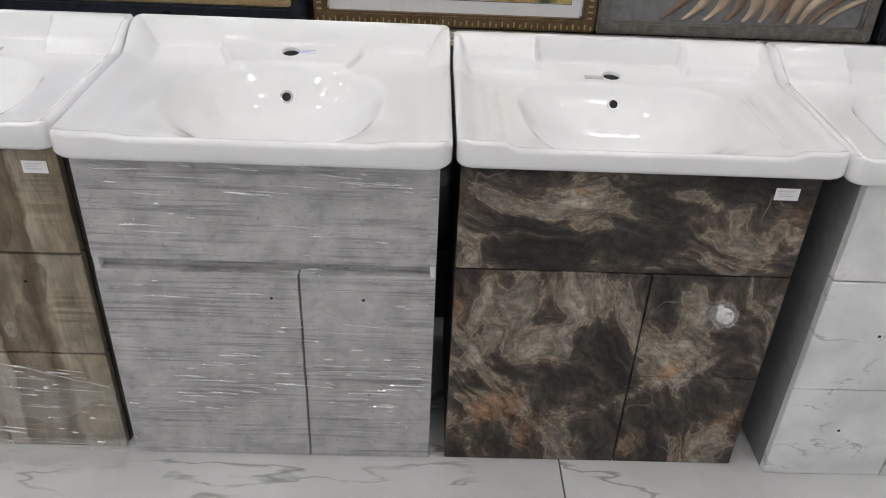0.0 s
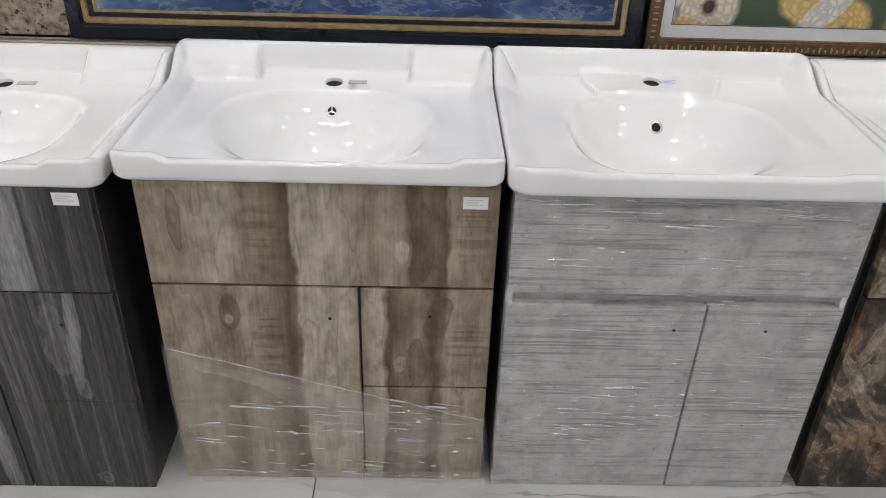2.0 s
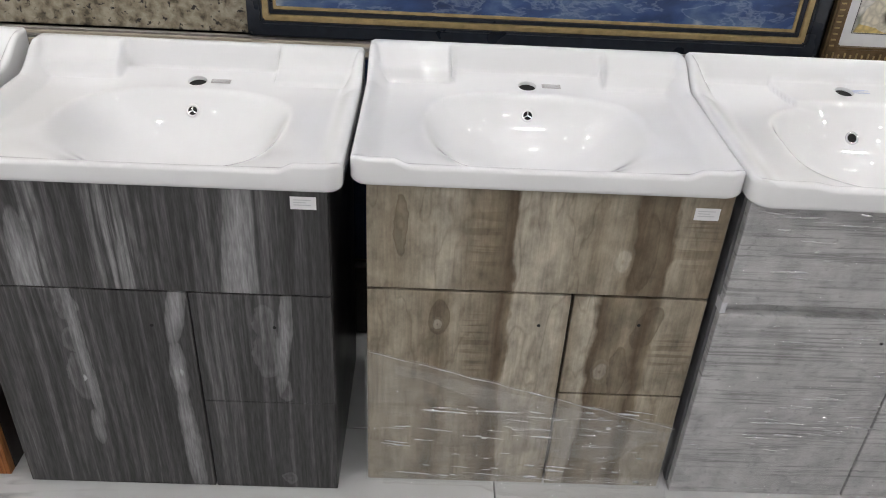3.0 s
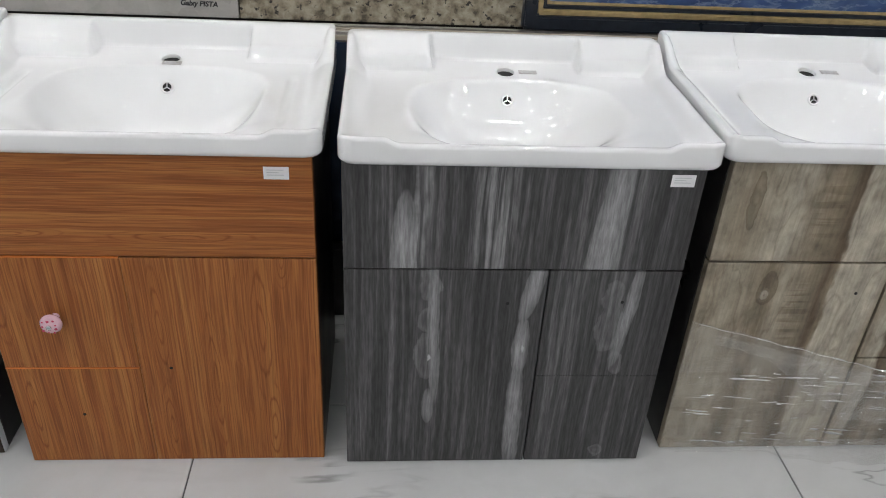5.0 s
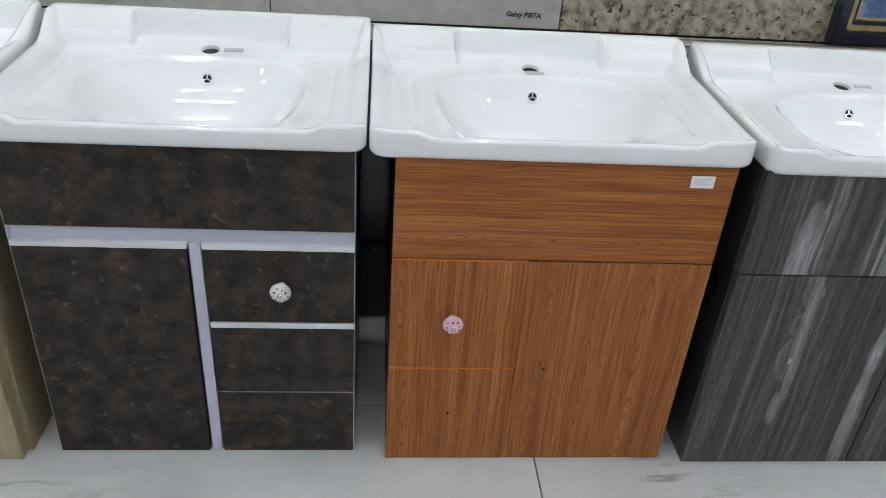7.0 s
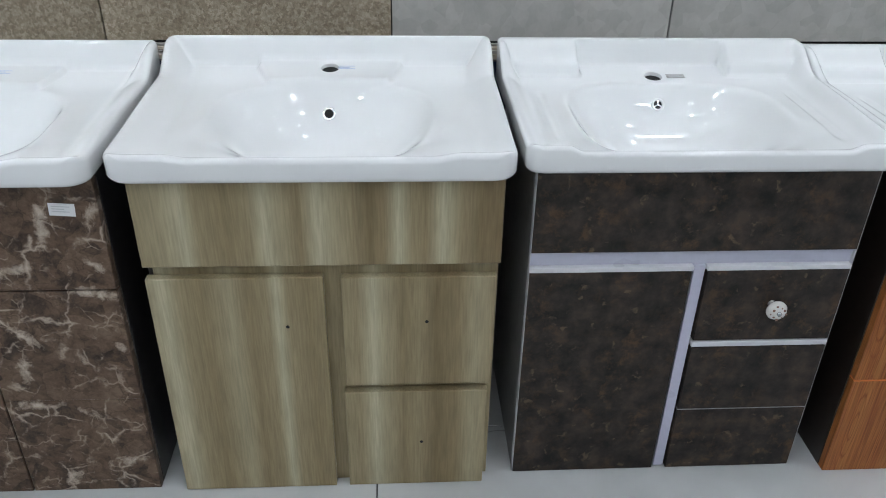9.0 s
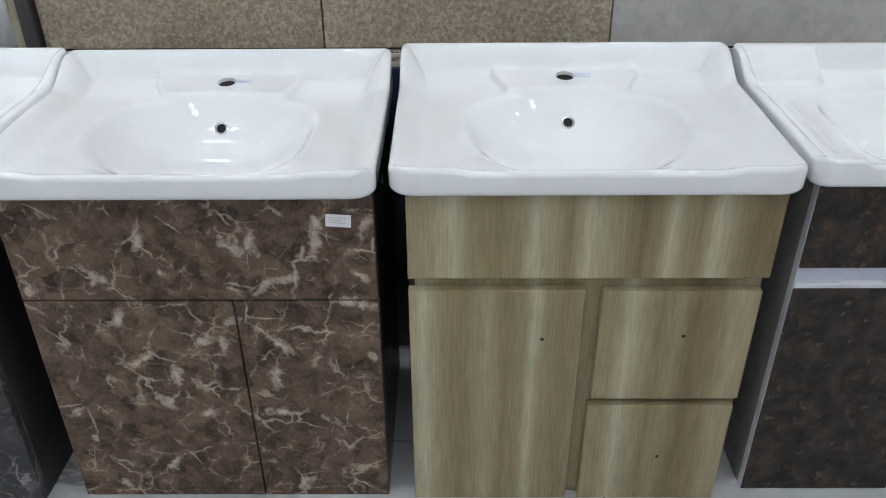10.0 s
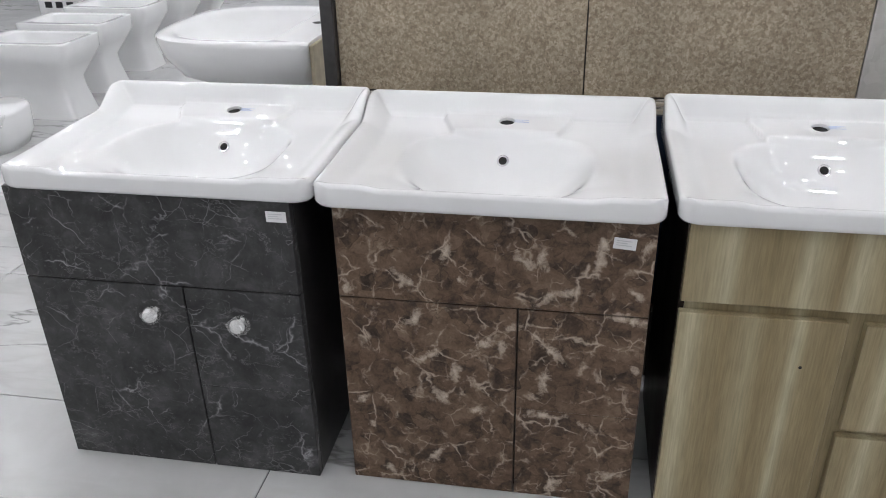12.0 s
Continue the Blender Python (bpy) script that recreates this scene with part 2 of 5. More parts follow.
def dark_wood_material():
    """Charcoal print: thin upright lines, pale plumes on the top panel, knots and plumes below."""
    k = Mat("charcoal_wood_laminate", 0.38, spec=0.2)
    w = k.warp(k.warp(k.coords((1, 1, 0.35)), 5, 0.022, 2), 16, 0.006, 3)
    lines = k.noise(k.stretch(w, (1, 1, 0.06)), 105, 3, 0.6)
    broad = k.noise(k.stretch(w, (1, 1, 0.16)), 17, 2)
    base = k.ramp(k.calc("ADD", k.calc("MULTIPLY", lines, 0.62), k.calc("MULTIPLY", broad, 0.38)), (0.40, (0.044, 0.043, 0.044)), (0.52, (0.068, 0.067, 0.068)), (0.60, (0.114, 0.112, 0.115)), (0.68, (0.160, 0.158, 0.162)))
    v = k.warp(k.warp(k.coords(), 18, 0.040, 3), 60, 0.006, 3)
    top = k.above(0.465)
    low = k.calc("SUBTRACT", 1.0, top)
    u = k.warp(k.warp(k.coords(), 12, 0.012, 2), 60, 0.003, 3)
    high_plume = k.spots(u, ((-0.197, 0.455, 0.025, 0.165, 0.03), (0.146, 0.44, 0.030, 0.34, 0.06)))
    streaks = k.spots(v, ((-0.042, 0.49, 0.058, 0.40), (-0.168, 0.55, 0.016, 0.30)))
    low_plume = k.spots(u, ((0.036, 0.430, 0.017, 0.085, 0.18), (0.025, 0.290, 0.016, 0.075), (0.027, 0.110, 0.018, 0.170, -0.02), (0.214, 0.370, 0.013, 0.130, 0.10), (-0.141, 0.150, 0.012, 0.045), (-0.136, 0.330, 0.012, 0.180, -0.04)))
    knots = k.spots(v, ((-0.146, 0.432, 0.018, 0.036), (-0.149, 0.354, 0.019, 0.030), (-0.149, 0.272, 0.021, 0.056), (0.184, 0.402, 0.021, 0.044), (0.184, 0.340, 0.026, 0.052), (0.203, 0.256, 0.016, 0.030), (0.205, 0.030, 0.010, 0.020)))
    grain = k.ramp(lines, (0.35, 0.78), (0.65, 1.15))
    pale = k.mix(1.0, (0.285, 0.283, 0.290), grain, "MULTIPLY")
    c = k.mix(k.calc("MULTIPLY", k.calc("MULTIPLY", k.ramp(streaks, (0.2, 1.0), (1.0, 0.0)), k.ramp(lines, (0.42, 0.1), (0.60, 0.9))), top), base, (0.270, 0.268, 0.273))
    c = k.mix(k.calc("MULTIPLY", k.ramp(high_plume, (0.55, 0.95), (0.95, 0.35), (1.03, 0.0)), top), c, pale)
    c = k.mix(k.calc("MULTIPLY", k.ramp(low_plume, (0.30, 0.85), (0.92, 0.35), (1.08, 0.0)), low), c, pale)
    ring = k.ramp(knots, (0.0, 0.34), (0.45, 0.18), (0.80, 0.40), (0.95, 0.26), (1.25, 0.0))
    c = k.mix(k.calc("MULTIPLY", ring, low), c, k.mix(1.0, (0.235, 0.233, 0.240), grain, "MULTIPLY"))
    eye = k.spots(v, ((-0.146, 0.274, 0.0045, 0.009), (0.026, 0.286, 0.0045, 0.010)))
    c = k.mix(k.ramp(eye, (0.6, 1.0), (1.0, 0.0)), c, (0.40, 0.40, 0.41))
    fine = k.ramp(k.noise(k.coords((300, 300, 30)), 1.0, 4), (0.38, 0.78), (0.62, 1.18))
    c = k.mix(1.0, c, fine, "MULTIPLY")
    k.colour(c).bump(k.noise(k.coords((240, 240, 5)), 1.0, 2), 0.12, 0.001)
    return k.m


def orange_wood_material(name, flat):
    """Teak laminate; flat: the grain runs level instead of upright."""
    k = Mat(name, 0.36, spec=0.22)
    s = (0.012, 1, 1) if flat else (1, 1, 0.012)
    g = (7, 420, 420) if flat else (420, 420, 7)
    hearts = ((0.065, 0.516, 0.15, 0.016), (-0.215, 0.520, 0.11, 0.013)) if flat else ((0.180, 0.330, 0.028, 0.22), (0.190, 0.090, 0.022, 0.14), (0.002, 0.330, 0.020, 0.16), (-0.004, 0.080, 0.020, 0.15), (-0.262, 0.400, 0.022, 0.14), (-0.250, 0.120, 0.020, 0.16), (0.222, 0.470, 0.016, 0.07), (0.090, 0.20, 0.018, 0.20))
    w = k.warp(k.coords(), 7, 0.010, 2)
    d = k.spots(k.warp(w, 24, 0.006, 3), hearts)
    near = k.ramp(d, (0.60, 0.9), (1.25, 0.0))
    w = k.stretch(w, s)
    tone = k.noise(w, 30, 3)
    base = k.ramp(tone, (0.34, (0.285, 0.097, 0.028)), (0.5, (0.345, 0.127, 0.037)), (0.66, (0.405, 0.166, 0.051)))
    lines = k.noise(w, 260, 3, 0.6)
    dark = k.mix(near, k.ramp(lines, (0.47, 0.0), (0.60, 0.52)), k.ramp(k.calc("PINGPONG", k.calc("ADD", k.calc("MULTIPLY", d, 7.0), k.calc("MULTIPLY", lines, 0.9)), 1.0), (0.0, 0.72), (0.38, 0.0)))
    c = k.mix(dark, base, (0.170, 0.042, 0.011))
    band = k.ramp(k.noise(k.stretch(w, (1, 1, 1), (1, 2, 3)), 46, 2), (0.55, 0.0), (0.66, 1.0))
    c = k.mix(k.calc("MULTIPLY", band, 0.42), c, (0.165, 0.040, 0.011))
    fine = k.ramp(k.noise(k.coords(g), 1.0, 4), (0.36, 0.72), (0.62, 1.14))
    c = k.mix(1.0, c, fine, "MULTIPLY")
    k.colour(c).bump(k.noise(k.coords(g), 1.0, 2), 0.1, 0.001)
    return k.m


def rust_material():
    k = Mat("dark_rust_leather_laminate", 0.45, spec=0.2)
    v = k.coords()
    base = k.ramp(k.noise(v, 22, 6, 0.6), (0.36, (0.012, 0.011, 0.011)), (0.5, (0.028, 0.023, 0.020)), (0.66, (0.060, 0.043, 0.034)))
    rust = k.ramp(k.noise(k.warp(v, 30, 0.02, 3), 30, 7, 0.7), (0.50, 0.0), (0.64, 1.0))
    zone = k.ramp(k.noise(v, 7, 3), (0.40, 0.15), (0.60, 1.0))
    c = k.mix(k.calc("MULTIPLY", k.calc("MULTIPLY", rust, zone), 0.6), base, (0.120, 0.066, 0.032))
    pale = k.ramp(k.noise(k.warp(v, 26, 0.04), 40, 5), (0.62, 0.0), (0.70, 1.0))
    c = k.mix(k.calc("MULTIPLY", pale, 0.3), c, (0.264, 0.186, 0.114))
    k.colour(c).bump(k.noise(v, 60, 4), 0.25, 0.001)
    return k.m


def olive_wood_material():
    """Oak print in soft upright bands, one set for the top panel and one below it."""
    k = Mat("olive_oak_laminate", 0.36, spec=0.22)
    pale, light, mid, tan, dark = (0.470, 0.420, 0.285), (0.375, 0.320, 0.202), (0.310, 0.252, 0.148), (0.255, 0.197, 0.108), (0.200, 0.148, 0.078)
    w = k.warp(k.coords((1, 1, 0.08)), 9, 0.014, 2)
    high = k.bands(w, (-0.29, mid), (-0.245, light), (-0.216, pale), (-0.195, mid), (-0.150, tan), (-0.115, mid), (-0.092, pale), (-0.070, light), (-0.035, tan), (-0.006, pale), (0.020, light), (0.045, mid), (0.075, dark), (0.100, tan), (0.124, pale), (0.145, mid), (0.170, tan), (0.198, pale), (0.225, mid), (0.255, dark), (0.29, dark))
    low = k.bands(w, (-0.29, light), (-0.268, pale), (-0.240, mid), (-0.205, tan), (-0.160, light), (-0.130, tan), (-0.100, mid), (-0.084, pale), (-0.066, mid), (-0.030, tan), (0.010, mid), (0.050, mid), (0.078, pale), (0.096, light), (0.130, tan), (0.160, mid), (0.190, dark), (0.225, tan), (0.255, light), (0.29, mid))
    base = k.mix(k.above(0.500), low, high)
    fine = k.ramp(k.noise(k.warp(k.coords((300, 300, 14)), 1, 0.5), 1.0, 4), (0.36, 0.86), (0.62, 1.06))
    c = k.mix(1.0, base, fine, "MULTIPLY")
    mottle = k.ramp(k.noise(k.coords((60, 60, 10)), 1.0, 5, 0.6), (0.36, 0.90), (0.64, 1.07))
    c = k.mix(1.0, c, mottle, "MULTIPLY")
    k.colour(c).bump(k.noise(k.coords((220, 220, 7)), 1.0, 2), 0.14, 0.001)
    return k.m


def brown_marble_material():
    """Broken brown stone print: dark crackled chips, thin pale veins and flecks."""
    k = Mat("brown_marble_laminate", 0.3, spec=0.22)
    v = k.coords()
    w = k.warp(v, 26, 0.030, 6)
    cell = k.node("ShaderNodeSeparateColor")
    k.put(cell.inputs[0], k.voronoi(w, 30, "F1", "Color"))
    tone = k.calc("ADD", k.calc("MULTIPLY", cell.outputs[0], 0.16), k.calc("MULTIPLY", k.noise(w, 22, 9, 0.76), 0.90))
    base = k.ramp(tone, (0.36, (0.028, 0.018, 0.013)), (0.47, (0.076, 0.049, 0.034)), (0.56, (0.128, 0.084, 0.056)), (0.70, (0.185, 0.128, 0.088)))
    crack = k.ramp(k.voronoi(k.warp(k.warp(v, 12, 0.05, 3), 40, 0.034, 7), 34, "DISTANCE_TO_EDGE"), (0.0, 1.0), (0.035, 0.0))
    c = k.mix(k.calc("MULTIPLY", crack, k.ramp(k.noise(v, 14, 3), (0.44, 0.0), (0.58, 0.55))), base, (0.018, 0.011, 0.008))
    ragged = k.warp(k.warp(v, 22, 0.034, 3), 70, 0.016, 6)
    main = k.spots(ragged, ((-0.172, 0.512, 0.052, 0.016, 0.66), (-0.085, 0.572, 0.038, 0.016, -1.34), (-0.054, 0.516, 0.027, 0.016, 0.11), (0.07, 0.564, 0.055, 0.016, 0.71), (0.099, 0.568, 0.045, 0.016, 1.7), (0.203, 0.584, 0.069, 0.016, -1.38), (0.125, 0.494, 0.073, 0.016, -0.38), (0.282, 0.598, 0.063, 0.016, -1.13), (0.271, 0.508, 0.042, 0.016, -2.4), (-0.149, 0.421, 0.048, 0.016, -0.76), (-0.127, 0.333, 0.057, 0.016, -0.55), (-0.065, 0.306, 0.038, 0.016, 1.37), (0.008, 0.387, 0.087, 0.016, -0.65), (0.024, 0.376, 0.049, 0.016, 1.55)))
    more = k.spots(ragged, ((0.114, 0.378, 0.092, 0.016, 0.83), (0.109, 0.297, 0.064, 0.016, -1.45), (0.119, 0.216, 0.074, 0.016, -0.05), (0.192, 0.2, 0.038, 0.016, -2.47), (-0.095, 0.238, 0.051, 0.016, 0.73), (-0.112, 0.086, 0.061, 0.016, -0.78), (0.133, 0.034, 0.042, 0.016, -1.39), (-0.214, 0.034, 0.028, 0.016, 0.62), (0.279, 0.341, 0.027, 0.016, 0.29), (-0.265, 0.214, 0.032, 0.016, -0.72), (0.258, 0.454, 0.057, 0.016, 0.19), (-0.278, 0.485, 0.048, 0.016, 1.33), (-0.247, 0.153, 0.026, 0.016, 0.76), (-0.023, 0.211, 0.025, 0.016, 0.09), (0.247, 0.076, 0.055, 0.016, -0.22)))
    halo = k.ramp(k.calc("MINIMUM", main, more), (0.10, 1.0), (0.55, 0.55), (1.15, 0.0))
    lumps = k.noise(k.warp(v, 50, 0.03, 5), 34, 8, 0.72)
    vein = k.ramp(k.calc("ADD", k.calc("MULTIPLY", halo, 0.30), lumps), (0.63, 0.0), (0.74, 0.45), (0.88, 0.95))
    c = k.mix(vein, c, (0.560, 0.470, 0.385))
    edge = k.voronoi(k.warp(k.warp(v, 9, 0.06, 3), 50, 0.022, 7), 13, "DISTANCE_TO_EDGE")
    gate = k.ramp(k.noise(v, 13, 7, 0.66), (0.47, 0.0), (0.58, 0.9))
    c = k.mix(k.calc("MULTIPLY", k.ramp(edge, (0.0, 0.85), (0.018, 0.45), (0.042, 0.0)), gate), c, (0.540, 0.450, 0.365))
    small = k.ramp(k.voronoi(k.warp(k.warp(v, 16, 0.035, 2), 60, 0.016, 6), 27, "DISTANCE_TO_EDGE"), (0.0, 0.8), (0.05, 0.0))
    c = k.mix(k.calc("MULTIPLY", small, k.ramp(k.noise(v, 21, 5), (0.52, 0.0), (0.62, 0.7))), c, (0.480, 0.390, 0.310))
    k.colour(c)
    return k.m


def grey_marble_material():
    """Near-black stone print with hair-thin white cracks in several sizes."""
    k = Mat("dark_grey_marble_laminate", 0.32, spec=0.22)
    v = k.coords()
    w = k.warp(v, 8, 0.09, 5)
    base = k.ramp(k.noise(w, 11, 8, 0.70), (0.34, (0.026, 0.026, 0.027)), (0.52, (0.050, 0.050, 0.051)), (0.68, (0.092, 0.091, 0.093)))
    gate = k.ramp(k.noise(v, 7.5, 5), (0.50, 0.0), (0.60, 1.0))
    rough_v = k.warp(k.warp(v, 9, 0.07, 4), 40, 0.016, 6)
    big = k.ramp(k.voronoi(k.stretch(rough_v, (1, 1, 1.2)), 6.5, "DISTANCE_TO_EDGE"), (0.0, 0.80), (0.006, 0.28), (0.018, 0.0))
    c = k.mix(k.calc("MULTIPLY", big, gate), base, (0.40, 0.40, 0.41))
    mid_gate = k.ramp(k.noise(k.coords(shift=(3, 1, 2)), 10, 4), (0.48, 0.0), (0.58, 0.75))
    mid = k.ramp(k.voronoi(rough_v, 15, "DISTANCE_TO_EDGE"), (0.0, 0.7), (0.014, 0.0))
    c = k.mix(k.calc("MULTIPLY", mid, mid_gate), c, (0.34, 0.34, 0.35))
    thin = k.calc("MULTIPLY", k.vein(k.coords((1, 1, 1.8), (0, 0.6, 0)), 9, 0.010, 8, 0.66), k.ramp(k.noise(v, 9, 3), (0.46, 0.0), (0.58, 0.40)))
    c = k.mix(thin, c, (0.30, 0.30, 0.30))
    mote = k.ramp(k.noise(v, 70, 5, 0.65), (0.61, 0.0), (0.72, 0.6))
    c = k.mix(mote, c, (0.240, 0.240, 0.240))
    k.colour(c)
    return k.m


def swirl_marble_material():
    """Dark stone print with grey, beige and rust flows, one set for the top panel and one below it."""
    k = Mat("dark_swirled_marble_laminate", 0.3, spec=0.22)
    v = k.warp(k.warp(k.coords(), 7, 0.055, 3), 26, 0.018, 6)
    top = k.above(0.466)
    low = k.calc("SUBTRACT", 1.0, top)
    ways = []
    for turn, shift in ((-0.16, 0.2), (-1.05, 0.55)):
        w = k.warp(k.warp(k.coords(rot=(0, turn, 0), shift=(0.3, 0, shift)), 3.2, 0.30, 3), 14, 0.045, 7)
        ways.append((k.noise(k.stretch(w, (1, 1, 2.6)), 4.2, 8, 0.62), k.noise(k.warp(k.stretch(w, (3, 1, 20)), 6, 0.3, 5), 3.0, 8, 0.72)))
    flow = k.mix(top, ways[1][0], ways[0][0])
    bright_low = k.spots(v, ((-0.178, 0.390, 0.050, 0.120), (-0.125, 0.300, 0.110, 0.060), (-0.228, 0.300, 0.026, 0.085, 0.6), (-0.050, 0.230, 0.080, 0.090), (-0.060, 0.415, 0.070, 0.080), (-0.245, 0.375, 0.018, 0.100, 0.25), (0.138, 0.400, 0.030, 0.060, -0.25), (0.152, 0.315, 0.042, 0.065, 0.3), (0.105, 0.225, 0.026, 0.085, 0.85), (0.170, 0.252, 0.012, 0.080, 0.75), (0.076, 0.055, 0.034, 0.055, 0.4), (0.262, 0.105, 0.034, 0.120, 0.7), (-0.190, 0.120, 0.110, 0.120)))
    bright_top = k.spots(v, ((-0.186, 0.530, 0.070, 0.014, 0.22), (0.070, 0.486, 0.095, 0.017, 0.02), (0.140, 0.492, 0.012, 0.030, -0.5), (0.262, 0.570, 0.066, 0.036, 0.55), (-0.275, 0.492, 0.032, 0.028), (0.085, 0.615, 0.075, 0.018, 0.2), (-0.100, 0.622, 0.050, 0.009, 0.1)))
    lift = k.calc("ADD", k.calc("MULTIPLY", k.ramp(bright_low, (0.45, 0.085), (1.20, 0.0)), low), k.calc("MULTIPLY", k.ramp(bright_top, (0.35, 0.105), (1.20, 0.0)), top))
    f = k.calc("SUBTRACT", k.calc("ADD", flow, lift), k.mix(top, (0.010, 0.010, 0.010), (0.030, 0.030, 0.030)))
    c = k.ramp(f, (0.36, (0.017, 0.015, 0.014)), (0.46, (0.036, 0.030, 0.026)), (0.515, (0.072, 0.058, 0.046)), (0.540, (0.185, 0.148, 0.112)), (0.560, (0.100, 0.085, 0.069)), (0.61, (0.170, 0.150, 0.125)), (0.67, (0.250, 0.215, 0.172)), (0.71, (0.130, 0.108, 0.086)), (0.76, (0.320, 0.260, 0.190)))
    rust = k.spots(v, ((-0.190, 0.115, 0.105, 0.120), (-0.282, 0.410, 0.022, 0.070), (0.262, 0.105, 0.034, 0.120, 0.7), (0.076, 0.055, 0.030, 0.055, 0.4), (0.290, 0.590, 0.040, 0.040), (-0.110, 0.626, 0.040, 0.008, 0.1), (0.110, 0.240, 0.020, 0.060, 0.85)))
    tint = k.noise(k.stretch(v, (2.4, 1, 0.8), (2, 1, 5)), 12, 6, 0.65)
    c = k.mix(k.calc("MULTIPLY", k.ramp(rust, (0.45, 0.9), (1.3, 0.0)), k.ramp(tint, (0.44, 0.0), (0.58, 0.8))), c, k.ramp(f, (0.46, (0.035, 0.018, 0.010)), (0.56, (0.165, 0.082, 0.036)), (0.66, (0.260, 0.150, 0.075))))
    fibre = k.ramp(k.mix(top, ways[1][1], ways[0][1]), (0.38, 0.68), (0.62, 1.45))
    c = k.mix(1.0, c, fibre, "MULTIPLY")
    grit = k.ramp(k.noise(k.warp(k.coords(), 30, 0.03, 5), 60, 8, 0.75), (0.36, 0.80), (0.64, 1.75))
    c = k.mix(1.0, c, grit, "MULTIPLY")
    hair = k.vein(k.warp(k.coords((1, 1, 0.8), (0, -0.7, 0)), 6, 0.08, 4), 3.6, 0.0022, 3)
    c = k.mix(k.calc("MULTIPLY", hair, k.ramp(k.noise(k.coords(), 6, 2), (0.50, 0.0), (0.58, 0.45))), c, (0.30, 0.25, 0.21))
    k.colour(c)
    return k.m


def white_marble_material():
    k = Mat("white_marble_laminate", 0.3, spec=0.3)
    v = k.coords((1, 1, 1.0), (0, 0.6, 0))
    w = k.warp(v, 4, 0.2, 5)
    base = k.ramp(k.noise(w, 6, 6), (0.36, (0.62, 0.625, 0.63)), (0.62, (0.80, 0.805, 0.81)))
    m = k.vein(k.warp(k.coords((0.7, 1, 1.8), (0, 0.75, 0)), 9, 0.10, 7), 5.0, 0.010, 6)
    gate = k.ramp(k.noise(w, 7, 4), (0.46, 0.0), (0.56, 1.0))
    c = k.mix(k.calc("MULTIPLY", k.calc("MULTIPLY", m, gate), 0.9), base, (0.34, 0.34, 0.35))
    k.colour(c)
    return k.m


def stone_tile_material(name, cols, scale, relief):
    """Pitted stone: crisp grains and flecks over a slow change of tone."""
    k = Mat(name, 0.75)
    v = k.coords(rand=5.0)
    w = k.warp(v, scale * 0.4, 0.02, 4)
    grain = k.noise(k.stretch(w, (1, 1, 0.7)), scale * 0.9, 6, 0.72)
    cell = k.node("ShaderNodeSeparateColor")
    k.put(cell.inputs[0], k.voronoi(k.warp(v, scale, 0.012, 3), scale * 1.25, "F1", "Color"))
    f = k.calc("ADD", k.calc("MULTIPLY", grain, 0.74), k.calc("MULTIPLY", cell.outputs[0], 0.26))
    base = k.ramp(f, (0.34, cols[0]), (0.5, cols[1]), (0.66, cols[2]))
    big = k.ramp(k.noise(v, 4, 4), (0.3, 0.84), (0.7, 1.1))
    k.colour(k.mix(1.0, base, big, "MULTIPLY"))
    k.bump(f, relief, 0.004)
    return k.m


def granite_material():
    k = Mat("speckled_granite_tile", 0.35)
    v = k.coords(rand=5.0)
    w = k.warp(v, 30, 0.02, 3)
    base = k.ramp(k.noise(w, 45, 4), (0.32, (0.10, 0.085, 0.06)), (0.46, (0.30, 0.26, 0.19)), (0.62, (0.46, 0.42, 0.33)))
    black = k.ramp(k.noise(k.warp(v, 40, 0.015), 70, 3), (0.60, 0.0), (0.66, 1.0))
    c = k.mix(black, base, (0.035, 0.03, 0.028))
    k.colour(c)
    return k.m


def crease_material():
    k = Mat("bright_film_crease", 0.06)
    clear = k.node("ShaderNodeBsdfTransparent")
    gloss = k.node("ShaderNodeBsdfGlossy")
    gloss.inputs["Roughness"].default_value = 0.13
    both = k.node("ShaderNodeMixShader")
    k.put(both.inputs[0], k.ramp(k.noise(k.coords((30, 30, 90)), 1.0, 3), (0.38, 0.15), (0.56, 0.95)))
    k.put(both.inputs[1], clear.outputs[0])
    k.put(both.inputs[2], gloss.outputs[0])
    k.put(k.t.nodes["Material Output"].inputs[0], both.outputs[0])
    return k.m


